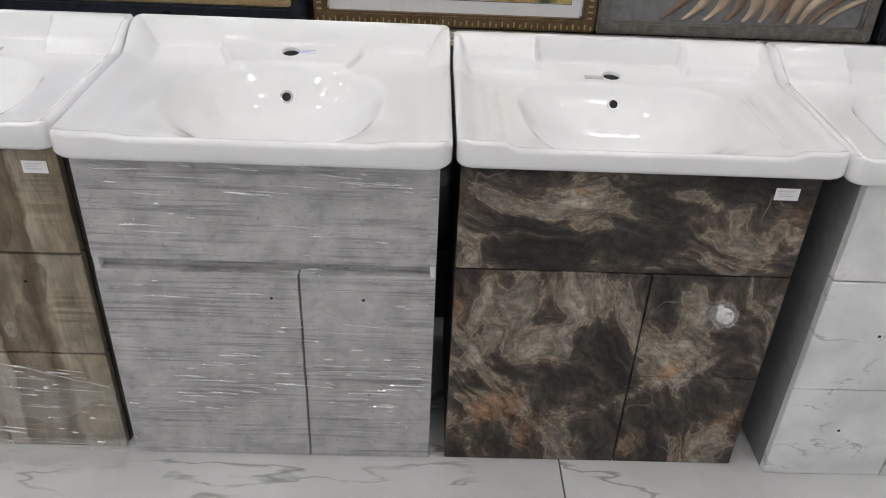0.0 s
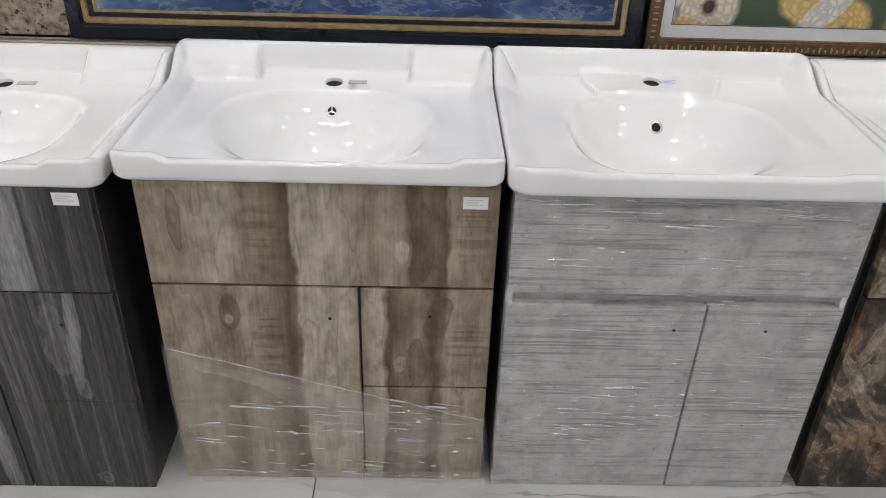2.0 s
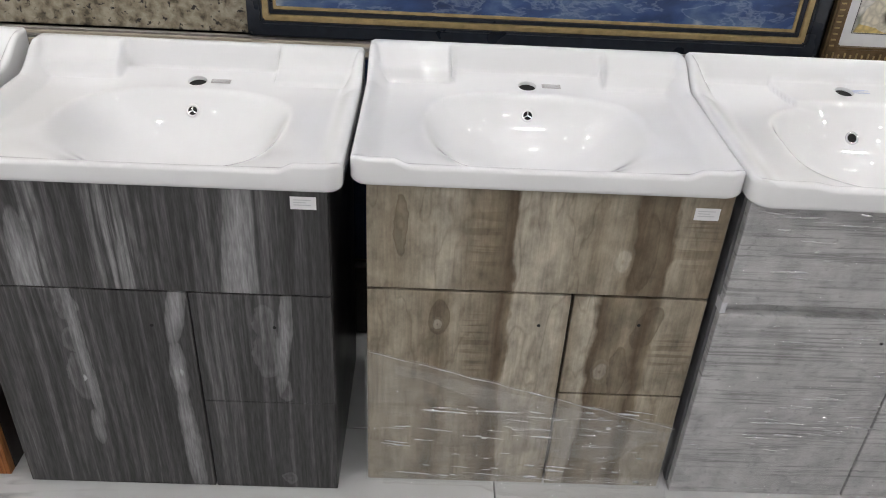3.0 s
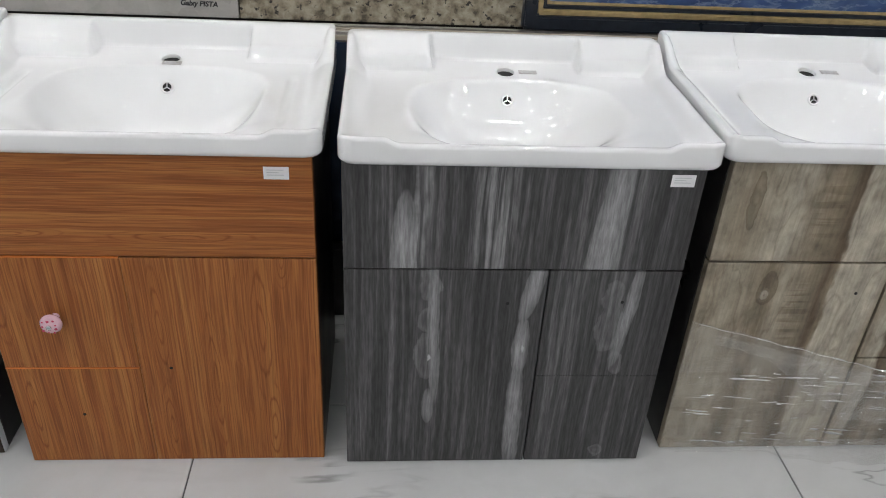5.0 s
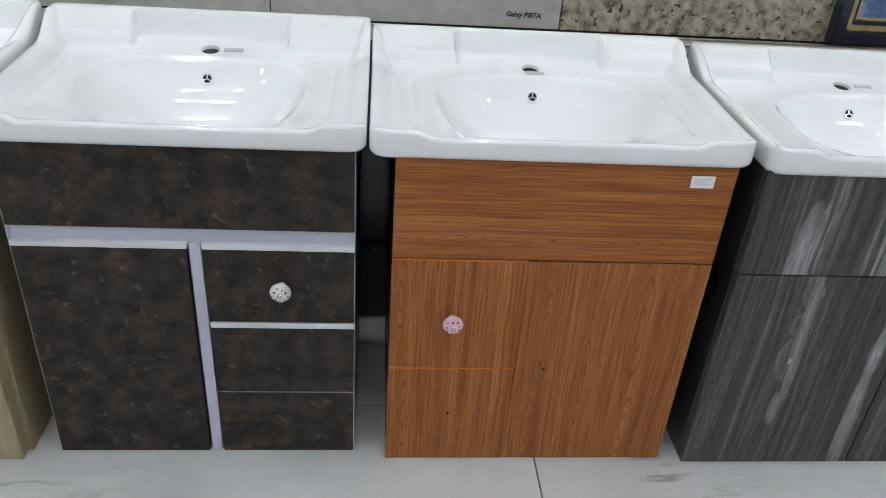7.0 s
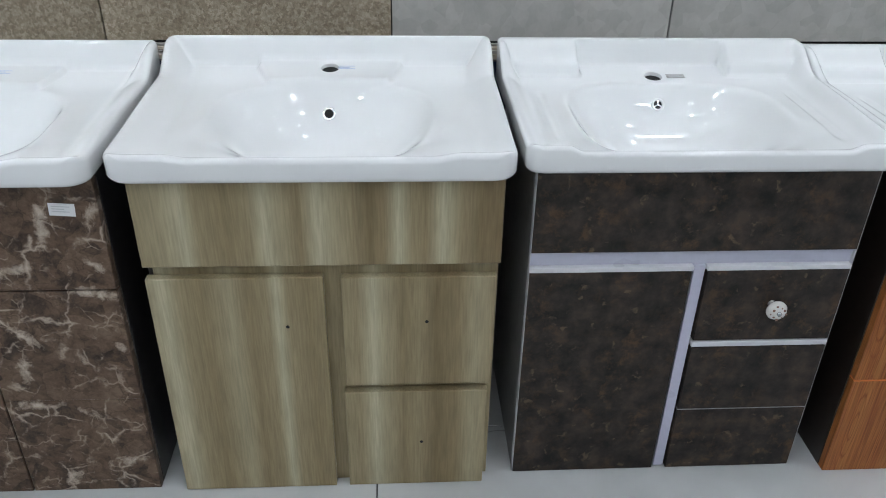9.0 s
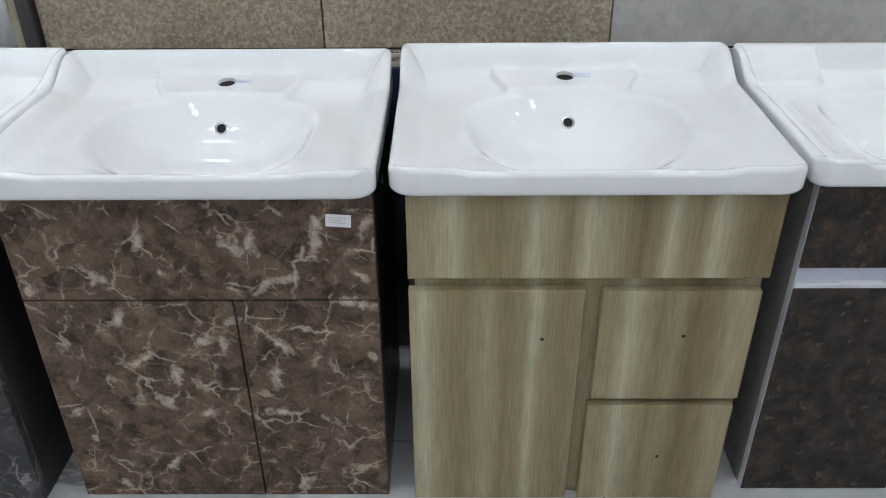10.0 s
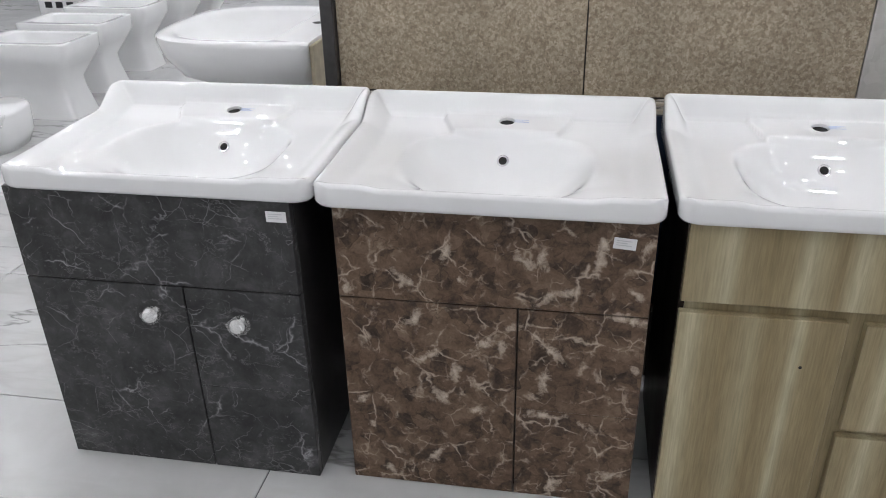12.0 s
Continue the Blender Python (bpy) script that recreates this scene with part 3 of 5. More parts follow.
def film_material(name, whiteness, direction):
    """Thin clear wrapping film, creased along one way."""
    k = Mat(name, 0.12)
    b = k.b
    b.inputs["Base Color"].default_value = (0.85, 0.85, 0.83, 1)
    b.inputs["Specular IOR Level"].default_value = 0.9
    crease = k.noise(k.warp(k.coords(direction), 1.3, 0.7, 3), 1.0, 4, 0.6)
    fold = k.ramp(crease, (0.56, 0.0), (0.72, 1.0))
    clear = k.node("ShaderNodeBsdfTransparent")
    gloss = k.node("ShaderNodeBsdfGlossy")
    gloss.inputs["Roughness"].default_value = 0.10
    bump = k.node("ShaderNodeBump")
    k.put(bump.inputs["Height"], crease)
    bump.inputs["Strength"].default_value = 1.0
    bump.inputs["Distance"].default_value = 0.03
    k.put(gloss.inputs["Normal"], bump.outputs[0])
    k.put(b.inputs["Normal"], bump.outputs[0])
    first = k.node("ShaderNodeMixShader")
    k.put(first.inputs[0], k.calc("ADD", k.calc("MULTIPLY", fold, whiteness * 1.2), whiteness))
    k.put(first.inputs[1], clear.outputs[0])
    k.put(first.inputs[2], b.outputs[0])
    second = k.node("ShaderNodeMixShader")
    second.inputs[0].default_value = 0.055
    k.put(second.inputs[1], first.outputs[0])
    k.put(second.inputs[2], gloss.outputs[0])
    k.put(k.t.nodes["Material Output"].inputs[0], second.outputs[0])
    return k.m


def sea_material():
    k = Mat("painted_sea_canvas", 0.4)
    w = k.warp(k.coords((1, 1, 2.0)), 5, 0.16, 5)
    base = k.ramp(k.noise(w, 5, 6), (0.32, (0.008, 0.018, 0.065)), (0.50, (0.035, 0.075, 0.20)), (0.60, (0.10, 0.16, 0.29)), (0.70, (0.46, 0.52, 0.60)))
    foam = k.vein(k.warp(k.coords((1, 1, 2.4)), 9, 0.12, 5), 9, 0.03, 6)
    c = k.mix(k.calc("MULTIPLY", foam, 0.2), base, (0.6, 0.68, 0.78))
    k.colour(c).bump(k.noise(k.coords(), 90, 3), 0.3, 0.001)
    return k.m


def flower_material():
    k = Mat("painted_flower_print", 0.3)
    w = k.warp(k.coords(), 12, 0.03, 3)
    cell = k.voronoi(w, 9, "F1", "Color")
    d = k.voronoi(w, 9, "F1", "Distance")
    sep = k.node("ShaderNodeSeparateColor")
    k.put(sep.inputs[0], cell)
    kind = k.ramp(sep.outputs[0], (0.0, (0.70, 0.50, 0.17)), (0.40, (0.72, 0.55, 0.22)), (0.45, (0.74, 0.72, 0.66)), (0.75, (0.78, 0.76, 0.70)), (0.78, (0.07, 0.10, 0.06)))
    petals = k.ramp(k.voronoi(k.warp(k.coords(), 20, 0.03), 62, "DISTANCE_TO_EDGE"), (0.0, 0.70), (0.30, 1.0))
    c = k.mix(1.0, kind, petals, "MULTIPLY")
    c = k.mix(k.ramp(d, (0.10, 1.0), (0.20, 0.0)), c, (0.05, 0.025, 0.012))
    c = k.mix(k.ramp(d, (0.50, 0.0), (0.62, 1.0)), c, (0.06, 0.09, 0.055))
    k.colour(c)
    return k.m


CERAMIC = ceramic_material()
FLOOR = floor_material()
GROUT = plain("dark_tile_grout", (0.10, 0.10, 0.10), 0.8)
BLACK_BOARD = plain("black_melamine_board", (0.034, 0.032, 0.032), 0.32, grain=0.2)
BROWN_BOARD = plain("dark_brown_board", (0.020, 0.014, 0.011), 0.35, grain=0.2)
GREY_BOARD = plain("mid_grey_board", (0.24, 0.24, 0.245), 0.45, grain=0.12)
DIM_EDGE = plain("dim_grey_edge", (0.09, 0.09, 0.095), 0.45)
LAVENDER = plain("pale_lavender_edge_profile", (0.50, 0.50, 0.60), 0.3, grain=0.03)
WHITE_EDGE = plain("white_edge_profile", (0.62, 0.62, 0.65), 0.3, grain=0.03)
CHROME = plain("polished_chrome", (0.80, 0.81, 0.82), 0.12, metal=1.0, grain=0.02)
# near-black colour that stands in for the shade inside holes
HOLE_SHADE = plain("black_hole_shade", (0.008, 0.008, 0.008), 0.8)
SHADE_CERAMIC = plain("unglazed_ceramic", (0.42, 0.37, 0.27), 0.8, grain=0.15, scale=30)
PAPER = plain("white_paper_label", (0.78, 0.78, 0.79), 0.6, grain=0.02)
INK = plain("faded_grey_ink", (0.58, 0.58, 0.60), 0.7)
BLUE_INK = plain("pale_blue_ink", (0.42, 0.50, 0.72), 0.6)
MARKER = plain("black_marker_ink", (0.015, 0.015, 0.018), 0.6)
SILVER_LABEL = plain("silver_grey_sticker", (0.42, 0.41, 0.40), 0.4, grain=0.12, scale=200)
CREASE = crease_material()
FILM_WRAP = film_material("clear_stretch_film", 0.02, (2.4, 2.4, 48))
FILM_SHEET = film_material("crinkled_clear_film", 0.10, (4, 4, 34))
FILM_KNOB = film_material("bunched_clear_film", 0.24, (60, 60, 60))

# ---- mesh helpers ----


def part(name, bm, material, parent, label="", smooth=False, sharp=0):
    """Links a bmesh as one mesh object under a thing or a part."""
    me = bpy.data.meshes.new(name)
    bm.to_mesh(me)
    bm.free()
    me.materials.append(material)
    if smooth:
        me.shade_smooth()
    if sharp:
        me.set_sharp_from_angle(angle=radians(sharp))
    ob = new(name, me)
    ob.parent = parent
    if label:
        tagged(ob, label)
    return ob


def slab(x0, x1, y0, y1, z0, z1, bevel=0.0015, segments=1):
    bm = bmesh.new()
    bmesh.ops.create_cube(bm, size=1)
    for v in bm.verts:
        v.co = ((x0 + x1) / 2 + v.co.x * (x1 - x0), (y0 + y1) / 2 + v.co.y * (y1 - y0), (z0 + z1) / 2 + v.co.z * (z1 - z0))
    if bevel:
        bmesh.ops.bevel(bm, geom=list(bm.edges), offset=bevel, segments=segments, affect="EDGES", clamp_overlap=True)
    return bm


def join(*pieces):
    """One bmesh out of several."""
    out = bmesh.new()
    for p in pieces:
        me = bpy.data.meshes.new("tmp")
        p.to_mesh(me)
        p.free()
        out.from_mesh(me)
        bpy.data.meshes.remove(me)
    return out


def lathe(profile, m=None, steps=20):
    """Turns (radius, height) pairs round z, then places the result by m."""
    bm = bmesh.new()
    rings = []
    for r, z in profile:
        if r < 1e-6:
            rings.append([bm.verts.new((0, 0, z))])
        else:
            rings.append([bm.verts.new((r * math.cos(2 * math.pi * k / steps), r * math.sin(2 * math.pi * k / steps), z)) for k in range(steps)])
    for a, b in zip(rings, rings[1:]):
        for k in range(steps):
            n = (k + 1) % steps
            if len(a) == 1 and len(b) > 1:
                bm.faces.new((a[0], b[k], b[n]))
            elif len(b) == 1 and len(a) > 1:
                bm.faces.new((a[k], a[n], b[0]))
            elif len(a) > 1:
                bm.faces.new((a[k], a[n], b[n], b[k]))
    bmesh.ops.recalc_face_normals(bm, faces=bm.faces)
    if m:
        bm.transform(m)
    return bm


def loft(rings, close_start=True, close_end=True):
    """Skins a row of rings, each a list of points of equal number."""
    bm = bmesh.new()
    made = [[bm.verts.new(p) for p in ring] for ring in rings]
    n = len(made[0])
    for a, b in zip(made, made[1:]):
        for k in range(n):
            bm.faces.new((a[k], a[(k + 1) % n], b[(k + 1) % n], b[k]))
    if close_start:
        bm.faces.new(made[0])
    if close_end:
        bm.faces.new(made[-1])
    bmesh.ops.recalc_face_normals(bm, faces=bm.faces)
    return bm


def sheet(nx, nz, point):
    """A grid skinned over point(u, v) for u, v from 0 to 1."""
    bm = bmesh.new()
    rows = [[bm.verts.new(point(i / nx, j / nz)) for i in range(nx + 1)] for j in range(nz + 1)]
    for a, b in zip(rows, rows[1:]):
        for i in range(nx):
            bm.faces.new((a[i], a[i + 1], b[i + 1], b[i]))
    return bm


def smooth01(a, b, x):
    t = min(1.0, max(0.0, (x - a) / (b - a)))
    return t * t * (3 - 2 * t)


def thing(name, x, y, z=0.0, turn=0.0, label="", category="", group="", kind=""):
    ob = new(name)
    ob.empty_display_size = 0.05
    ob.matrix_basis = pose(x, y, z, 0, 0, turn)
    return tagged(ob, label, category, group, kind)


# ---- structure ----
FLOOR_X, FLOOR_Y = 0.268, 1.245
TILE_X, TILE_Y = 1.2055, 0.6

floor = new("floor", bpy.data.meshes.new("floor"))
bm = slab(-11.5, 5.0, -4.0, 8.0, -0.10, -0.004, 0)
bm.to_mesh(floor.data)
bm.free()
floor.data.materials.append(GROUT)
tagged(floor, "polished white marble tile floor with grey veins", "floor", kind="structure")

WALL_PAINT = plain("grey_wall_paint", (0.46, 0.46, 0.46), 0.7, grain=0.03, scale=12)
CEIL_PAINT = plain("white_ceiling_paint", (0.80, 0.81, 0.82), 0.8, grain=0.02, scale=12)
PALE_PAINT = plain("white_wall_paint", (0.74, 0.75, 0.76), 0.7, grain=0.03, scale=12)
for name, box in (("wall_north", (-11.5, 5.0, 8.0, 8.15, 0, 3.0)), ("wall_south", (-11.5, 5.0, -4.15, -4.0, 0, 3.0)), ("wall_west", (-11.65, -11.5, -4.15, 8.15, 0, 3.0)), ("wall_east", (5.0, 5.15, -4.15, 8.15, 0, 3.0))):
    # the unseen south wall is pale to bounce light onto the cabinet fronts
    light = name != "wall_east"
    w = part(name, slab(*box, 0), PALE_PAINT if light else WALL_PAINT, None)
    tagged(w, "plain white painted showroom wall" if light else "plain grey painted showroom wall", "wall", kind="structure")
c = part("ceiling", slab(-11.65, 5.15, -4.15, 8.15, 3.0, 3.12, 0), CEIL_PAINT, None)
tagged(c, "plain white painted showroom ceiling", "ceiling", kind="structure")

# ceiling lights
GLOW = bpy.data.materials.new("lit_diffuser")
GLOW.use_nodes = True
e = GLOW.node_tree.nodes["Principled BSDF"]
e.inputs["Base Color"].default_value = (0.9, 0.9, 0.9, 1)
e.inputs["Emission Color"].default_value = (0.985, 1.0, 1.0, 1)
e.inputs["Emission Strength"].default_value = LAMP


def ceiling_light(x, y):
    t = thing("ceiling_light", x, y, 3.0, 0, "small white panel light lit on the ceiling", "ceiling light", "ceiling lights")
    part("housing", slab(-0.06, 0.06, -0.032, 0.032, -0.030, 0.0, 0.006), WHITE_EDGE, t)
    part("diffuser", slab(-0.044, 0.044, -0.018, 0.018, -0.0345, -0.0305, 0), GLOW, t, "lit white diffuser")
    return t


first = ceiling_light(-9.2, -2.6)
for i in range(18):
    for j in range(16):
        if i or j:
            copy_thing(first, pose(-9.2 + 0.72 * i + 0.15 * (j % 2), -2.6 + 0.62 * j, 3.0))


# ---- vanity basins ----
def basin_height(x, y, w, d, style):
    """Height of the upper face over the apron's foot; y runs from the front edge to the back."""
    deck, top = 0.026, 0.089
    ax = abs(x)
    s, r = w / 2 - ax, d - y
    square = style != "round"
    lift = smooth01(0.125, 0.030, r)
    rim = 0.044 + 0.004 * smooth01(0.05, 0.3, y) + (top - 0.048) * lift
    inner = 0.050 if square else 0.066
    side = (rim - deck) * (1 - smooth01(0.008, inner, s)) ** 1.2
    lip = (0.033 + 0.011 * smooth01(0.212, 0.240, ax)) if square else (0.038 + 0.006 * smooth01(0.180, 0.225, ax))
    front = (lip - deck + 0.003) * (1 - smooth01(0.008, 0.038, y))
    if square:
        nook = 1 - smooth01(0.141, 0.151, ax)
        steep = 1 - smooth01(0.012, 0.030, r)
        block = (1 - smooth01(0.012, 0.070, r) * 0.50) * (1 - smooth01(0.064, 0.082, r))
        back = (top - deck) * (nook * steep + (1 - nook) * block)
    else:
        back = (top - deck) * (1 - smooth01(0.008, 0.046, r)) ** 1.1
        reach = 0.138 - 0.42 * max(0.0, r - 0.05)
        tray = smooth01(0.003, -0.003, ax - reach) * smooth01(0.113, 0.107, r)
        back = max(back, 0.009 * tray)
    fall = 0.16 * 0.010 * math.log(1 + math.exp((0.108 - r) / 0.010))
    back = max(back, fall + (0.009 * tray if not square else 0.0))
    p = 5.0
    raised = (side**p + front**p + back**p) ** (1 / p)
    cap = max(side, front, back) + 0.0012
    z = deck + min(raised, cap, top - deck)
    # the bowl
    yc = d * 0.435
    a = 0.196 if square else 0.192
    b = (0.149 if square else 0.159) if y > yc else 0.162
    ahead = smooth01(0.0, 0.10, yc - y)
    n = (3.8 - 0.6 * ahead) if style == "wide" else (3.0 - 0.5 * ahead)
    rho = ((ax / a) ** n + (abs(y - yc) / b) ** n) ** (1 / n)
    bowl = deck - 0.104 * (1 - min(rho, 1.6) ** (2.7 - 1.2 * ahead))
    k = (0.0030 if square else 0.0036) + 0.0130 * ahead
    sunk = z - k * math.log(1 + math.exp(min(60.0, (z - bowl) / k)))
    z += (sunk - z) * smooth01(0.010, 0.040, y)
    if style == "wide":
        z -= 0.003 * smooth01(0.010, 0.003, abs(ax - 0.238)) * smooth01(0.06, 0.10, y) * smooth01(0.13, 0.17, r)
    return z


def spread(n, edge, fine):
    """0 to 1 in steps that are close at both ends."""
    k = [fine * i for i in range(edge)]
    mid = n - 2 * edge
    inner = [k[-1] + (1 - 2 * k[-1]) * (i + 1) / (mid + 1) for i in range(mid)]
    return k + inner + [1 - q for q in reversed(k)]


def basin_mesh(w, d, style):
    front_r, back_r = (0.032, 0.022) if style == "round" else (0.022, 0.016)
    us, vs = spread(150, 6, 0.0035), spread(116, 8, 0.0048)
    hole_y, hole_r, lip_r = d - (0.062 if style == "round" else 0.072), 0.0175, 0.007 if style == "round" else 0.0045
    bm = bmesh.new()
    rows = []
    for v in vs:
        y = v * d
        half = w / 2
        if y < front_r:
            half -= front_r - math.sqrt(max(0, front_r**2 - (front_r - y) ** 2))
        if d - y < back_r:
            half -= back_r - math.sqrt(max(0, back_r**2 - (back_r - d + y) ** 2))
        row = []
        for u in us:
            x, yy = (2 * u - 1) * half, y
            q = math.hypot(x, yy - hole_y)
            if 0 < abs(q - hole_r) < 0.0021 or 0 < hole_r - q < 0.004:
                x, yy = x / q * hole_r, hole_y + (yy - hole_y) / q * hole_r
            e = min(half - abs(x), yy, d - yy)
            z = basin_height(x, yy, w, d, style)
            if e < lip_r:
                z -= lip_r - math.sqrt(max(0, lip_r**2 - (lip_r - e) ** 2))
            row.append(bm.verts.new((x, yy, z)))
        rows.append(row)
    for a, b in zip(rows, rows[1:]):
        for i in range(len(us) - 1):
            quad = (a[i], a[i + 1], b[i + 1], b[i])
            mid = sum((q.co for q in quad), Vector()) / 4
            if math.hypot(mid.x, mid.y - hole_y) > hole_r - 0.0008:
                bm.faces.new(quad)
    ring = rows[0] + [r[-1] for r in rows[1:]] + rows[-1][-2::-1] + [r[0] for r in rows[-2:0:-1]]
    centre = Vector((0, d / 2, 0))
    last = ring
    for fall, foot, inset in ((0.002, None, 0.0), (None, 0.010, 0.0), (None, 0.006, 0.0015), (None, 0.002, 0.004), (None, 0.0, 0.007), (None, 0.0, 0.03)):
        zs = [v.co.z - fall if foot is None else foot for v in ring]
        nxt = []
        for v, z in zip(ring, zs):
            away = Vector((v.co.x, v.co.y - centre.y, 0))
            k = Vector((max(-1, min(1, away.x / (w / 2) * 1.3)), max(-1, min(1, away.y / (d / 2) * 1.3)), 0)) * inset
            nxt.append(bm.verts.new((v.co.x - k.x, v.co.y - k.y, z)))
        n = len(ring)
        for i in range(n):
            j = (i + 1) % n
            bm.faces.new((last[i], last[j], nxt[j], nxt[i]))
        last = nxt
    bmesh.ops.remove_doubles(bm, verts=bm.verts, dist=0.00005)
    loose = [v for v in bm.verts if not v.link_faces]
    bmesh.ops.delete(bm, geom=loose, context="VERTS")
    bmesh.ops.recalc_face_normals(bm, faces=bm.faces)
    me = bpy.data.meshes.new("basin_body")
    bm.to_mesh(me)
    bm.free()
    me.materials.append(CERAMIC)
    me.shade_smooth()
    return me


SHAPES = {}


def vanity_basin(x, y_front, tilt_back, style, sticker, overflow, w=0.608, foot=0.668):
    d = 0.476 if style == "round" else 0.450
    if (style, w) not in SHAPES:
        SHAPES[style, w] = basin_mesh(w, d, style)
    me = SHAPES[style, w]
    words = "white glazed ceramic basin with square corners" if style != "round" else "white glazed ceramic basin with soap tray"
    t = thing("vanity_basin", x, y_front, foot, 0, words + " on a cabinet", "wash basin", "row of vanity basins")
    t.matrix_basis = pose(x, y_front, foot, tilt_back)
    body = new("basin_body", me)
    body.parent = t
    hy = d - (0.062 if style == "round" else 0.072)
    za, zb = basin_height(0, hy - 0.0175, w, d, style), basin_height(0, hy + 0.0175, w, d, style)
    at = pose(0, hy, (za + zb) / 2, math.degrees(math.atan2(zb - za, 0.035)))
    bore = part("tap_hole", lathe([(0.0182, -0.0005), (0.0174, -0.002), (0.0172, -0.0075)], at, 28), CERAMIC, t, "round tap hole", True)
    # shallow black disc in place of the shade deeper down the hole
    part("tap_hole_floor", lathe([(0.0176, -0.0070), (0.0, -0.0085)], at, 28), HOLE_SHADE, bore, "black disc for the shade inside the hole")
    # overflow on the bowl's back wall
    oy = hy - (0.079 if style == "round" else 0.053)
    g = 0.004
    slope = (basin_height(0, oy + g, w, d, style) - basin_height(0, oy - g, w, d, style)) / (2 * g)
    oz = basin_height(0, oy, w, d, style)
    m = pose(0, oy, oz, math.degrees(math.atan(slope)))
    seat = part("overflow", lathe([(0.0128, -0.002), (0.0126, 0.0018), (0.0115, 0.0026), (0.0085, 0.0022), (0.0082, 0.0004)], m, 24), CHROME if overflow == "chrome" else CERAMIC, t, "overflow ring", True)
    # the opening's inner shade is a black disc
    part("overflow_hole", lathe([(0.0086, 0.0006), (0.0, 0.0005)], m, 20), HOLE_SHADE, seat, "dark opening")
    if overflow == "spoked":
        arms = [slab(-0.0011, 0.0011, 0.0, 0.0084, 0.0008, 0.0020, 0) for _ in range(3)]
        for k, a in enumerate(arms):
            a.transform(m @ pose(0, 0, 0, 0, 0, 120 * k))
        part("overflow_grille", join(*arms), CHROME, seat, "three-spoked chrome grille")
    # sticker beside the hole
    sx, sy = sticker
    z = basin_height(sx, sy + hy, w, d, style)
    tilt = math.degrees(math.atan((basin_height(sx, sy + hy + 0.008, w, d, style) - basin_height(sx, sy + hy - 0.008, w, d, style)) / 0.016))
    if style != "round":
        lab = slab(-0.018, 0.018, -0.007, 0.007, 0.0002, 0.0008, 0)
        lab.transform(pose(sx, sy + hy, z + 0.0006, tilt))
        lab_ob = part("sticker", lab, SILVER_LABEL, t, "small silver-grey sticker")
        bars = join(*[slab(-0.014, 0.014 - 0.006 * (k % 2), -0.0045 + 0.0035 * k, -0.003 + 0.0035 * k, 0.0009, 0.0012, 0) for k in range(3)])
        bars.transform(pose(sx, sy + hy, z + 0.0006, tilt))
        part("print", bars, INK, lab_ob)
    else:
        bars = join(*[slab(-0.016, 0.016 - 0.01 * (k % 2), -0.006 + 0.005 * k, -0.0045 + 0.005 * k, 0.0004, 0.0007, 0) for k in range(3)])
        bars.transform(pose(sx, sy + hy, z + 0.0006, tilt))
        part("print", bars, BLUE_INK, t, "faint blue printed mark")
    return t


BASINS = (
    (0.945, 1.058, 0, "square", (0.05, -0.004), "dark"),
    (0.335, 1.075, -0.9, "wide", (-0.036, -0.012), "dark", 0.622),
    (-0.292, 1.062, 0.1, "round", (0.032, 0.0), "chrome", 0.620),
    (-0.909, 1.088, -0.2, "square", (0.046, 0.0), "spoked"),
    (-1.533, 1.070, -0.8, "square", (0.044, 0.0), "spoked", 0.622, 0.661),
    (-2.178, 1.075, -0.7, "wide", (0.006, -0.020), "spoked", 0.622),
    (-2.797, 1.088, 0.4, "wide", (0.044, 0.0), "spoked"),
    (-3.428, 1.062, 0.8, "round", (0.032, 0.0), "chrome", 0.624),
    (-4.070, 1.052, -0.1, "round", (0.032, 0.0), "chrome", 0.624),
    (-4.702, 1.062, 0.1, "round", (0.032, 0.0), "chrome", 0.630),
)
for row in BASINS:
    vanity_basin(*row)

# ---- vanity cabinets ----
HIGH = 0.668
DEEP = 0.40


def carcass(t, x0, x1, board, front_gap=0.019):
    """Two sides, back, floor and front rails behind the fronts."""
    y0 = front_gap
    part("side_panel", slab(x0, x0 + 0.016, y0, DEEP, 0.0, HIGH, 0.001), board, t)
    part("side_panel", slab(x1 - 0.016, x1, y0, DEEP, 0.0, HIGH, 0.001), board, t)
    part("back_panel", slab(x0 + 0.0165, x1 - 0.0165, DEEP - 0.012, DEEP, 0.0, HIGH - 0.02, 0), board, t)
    part("inner_front", slab(x0 + 0.0165, x1 - 0.0165, y0 + 0.002, y0 + 0.014, 0.006, HIGH - 0.03, 0), BLACK_BOARD, t)


def knob_hole(t, x, z):
    # a flat black disc paints the shade of the hole
    part("screw_hole", lathe([(0.0032, 0.0), (0.003, 0.0006), (0.0, 0.0006)], pose(x, 0, z, 90), 10), HOLE_SHADE, t, "small dark screw hole")


def price_label(t, x, z, w=0.040, h=0.022, tilt=0.0):
    lab = slab(-w / 2, w / 2, -0.0012, -0.0004, -h / 2, h / 2, 0.0002)
    lab.transform(pose(x, 0, z, 0, tilt, 0))
    ob = part("price_label", lab, PAPER, t, "small white paper price label")
    bars = join(*[slab(-w * 0.38, w * (0.3 - 0.2 * (k % 2)), -0.0016, -0.0013, h * (0.22 - 0.2 * k), h * (0.29 - 0.2 * k), 0) for k in range(3)])
    bars.transform(pose(x, 0, z, 0, tilt, 0))
    part("print", bars, INK, ob)


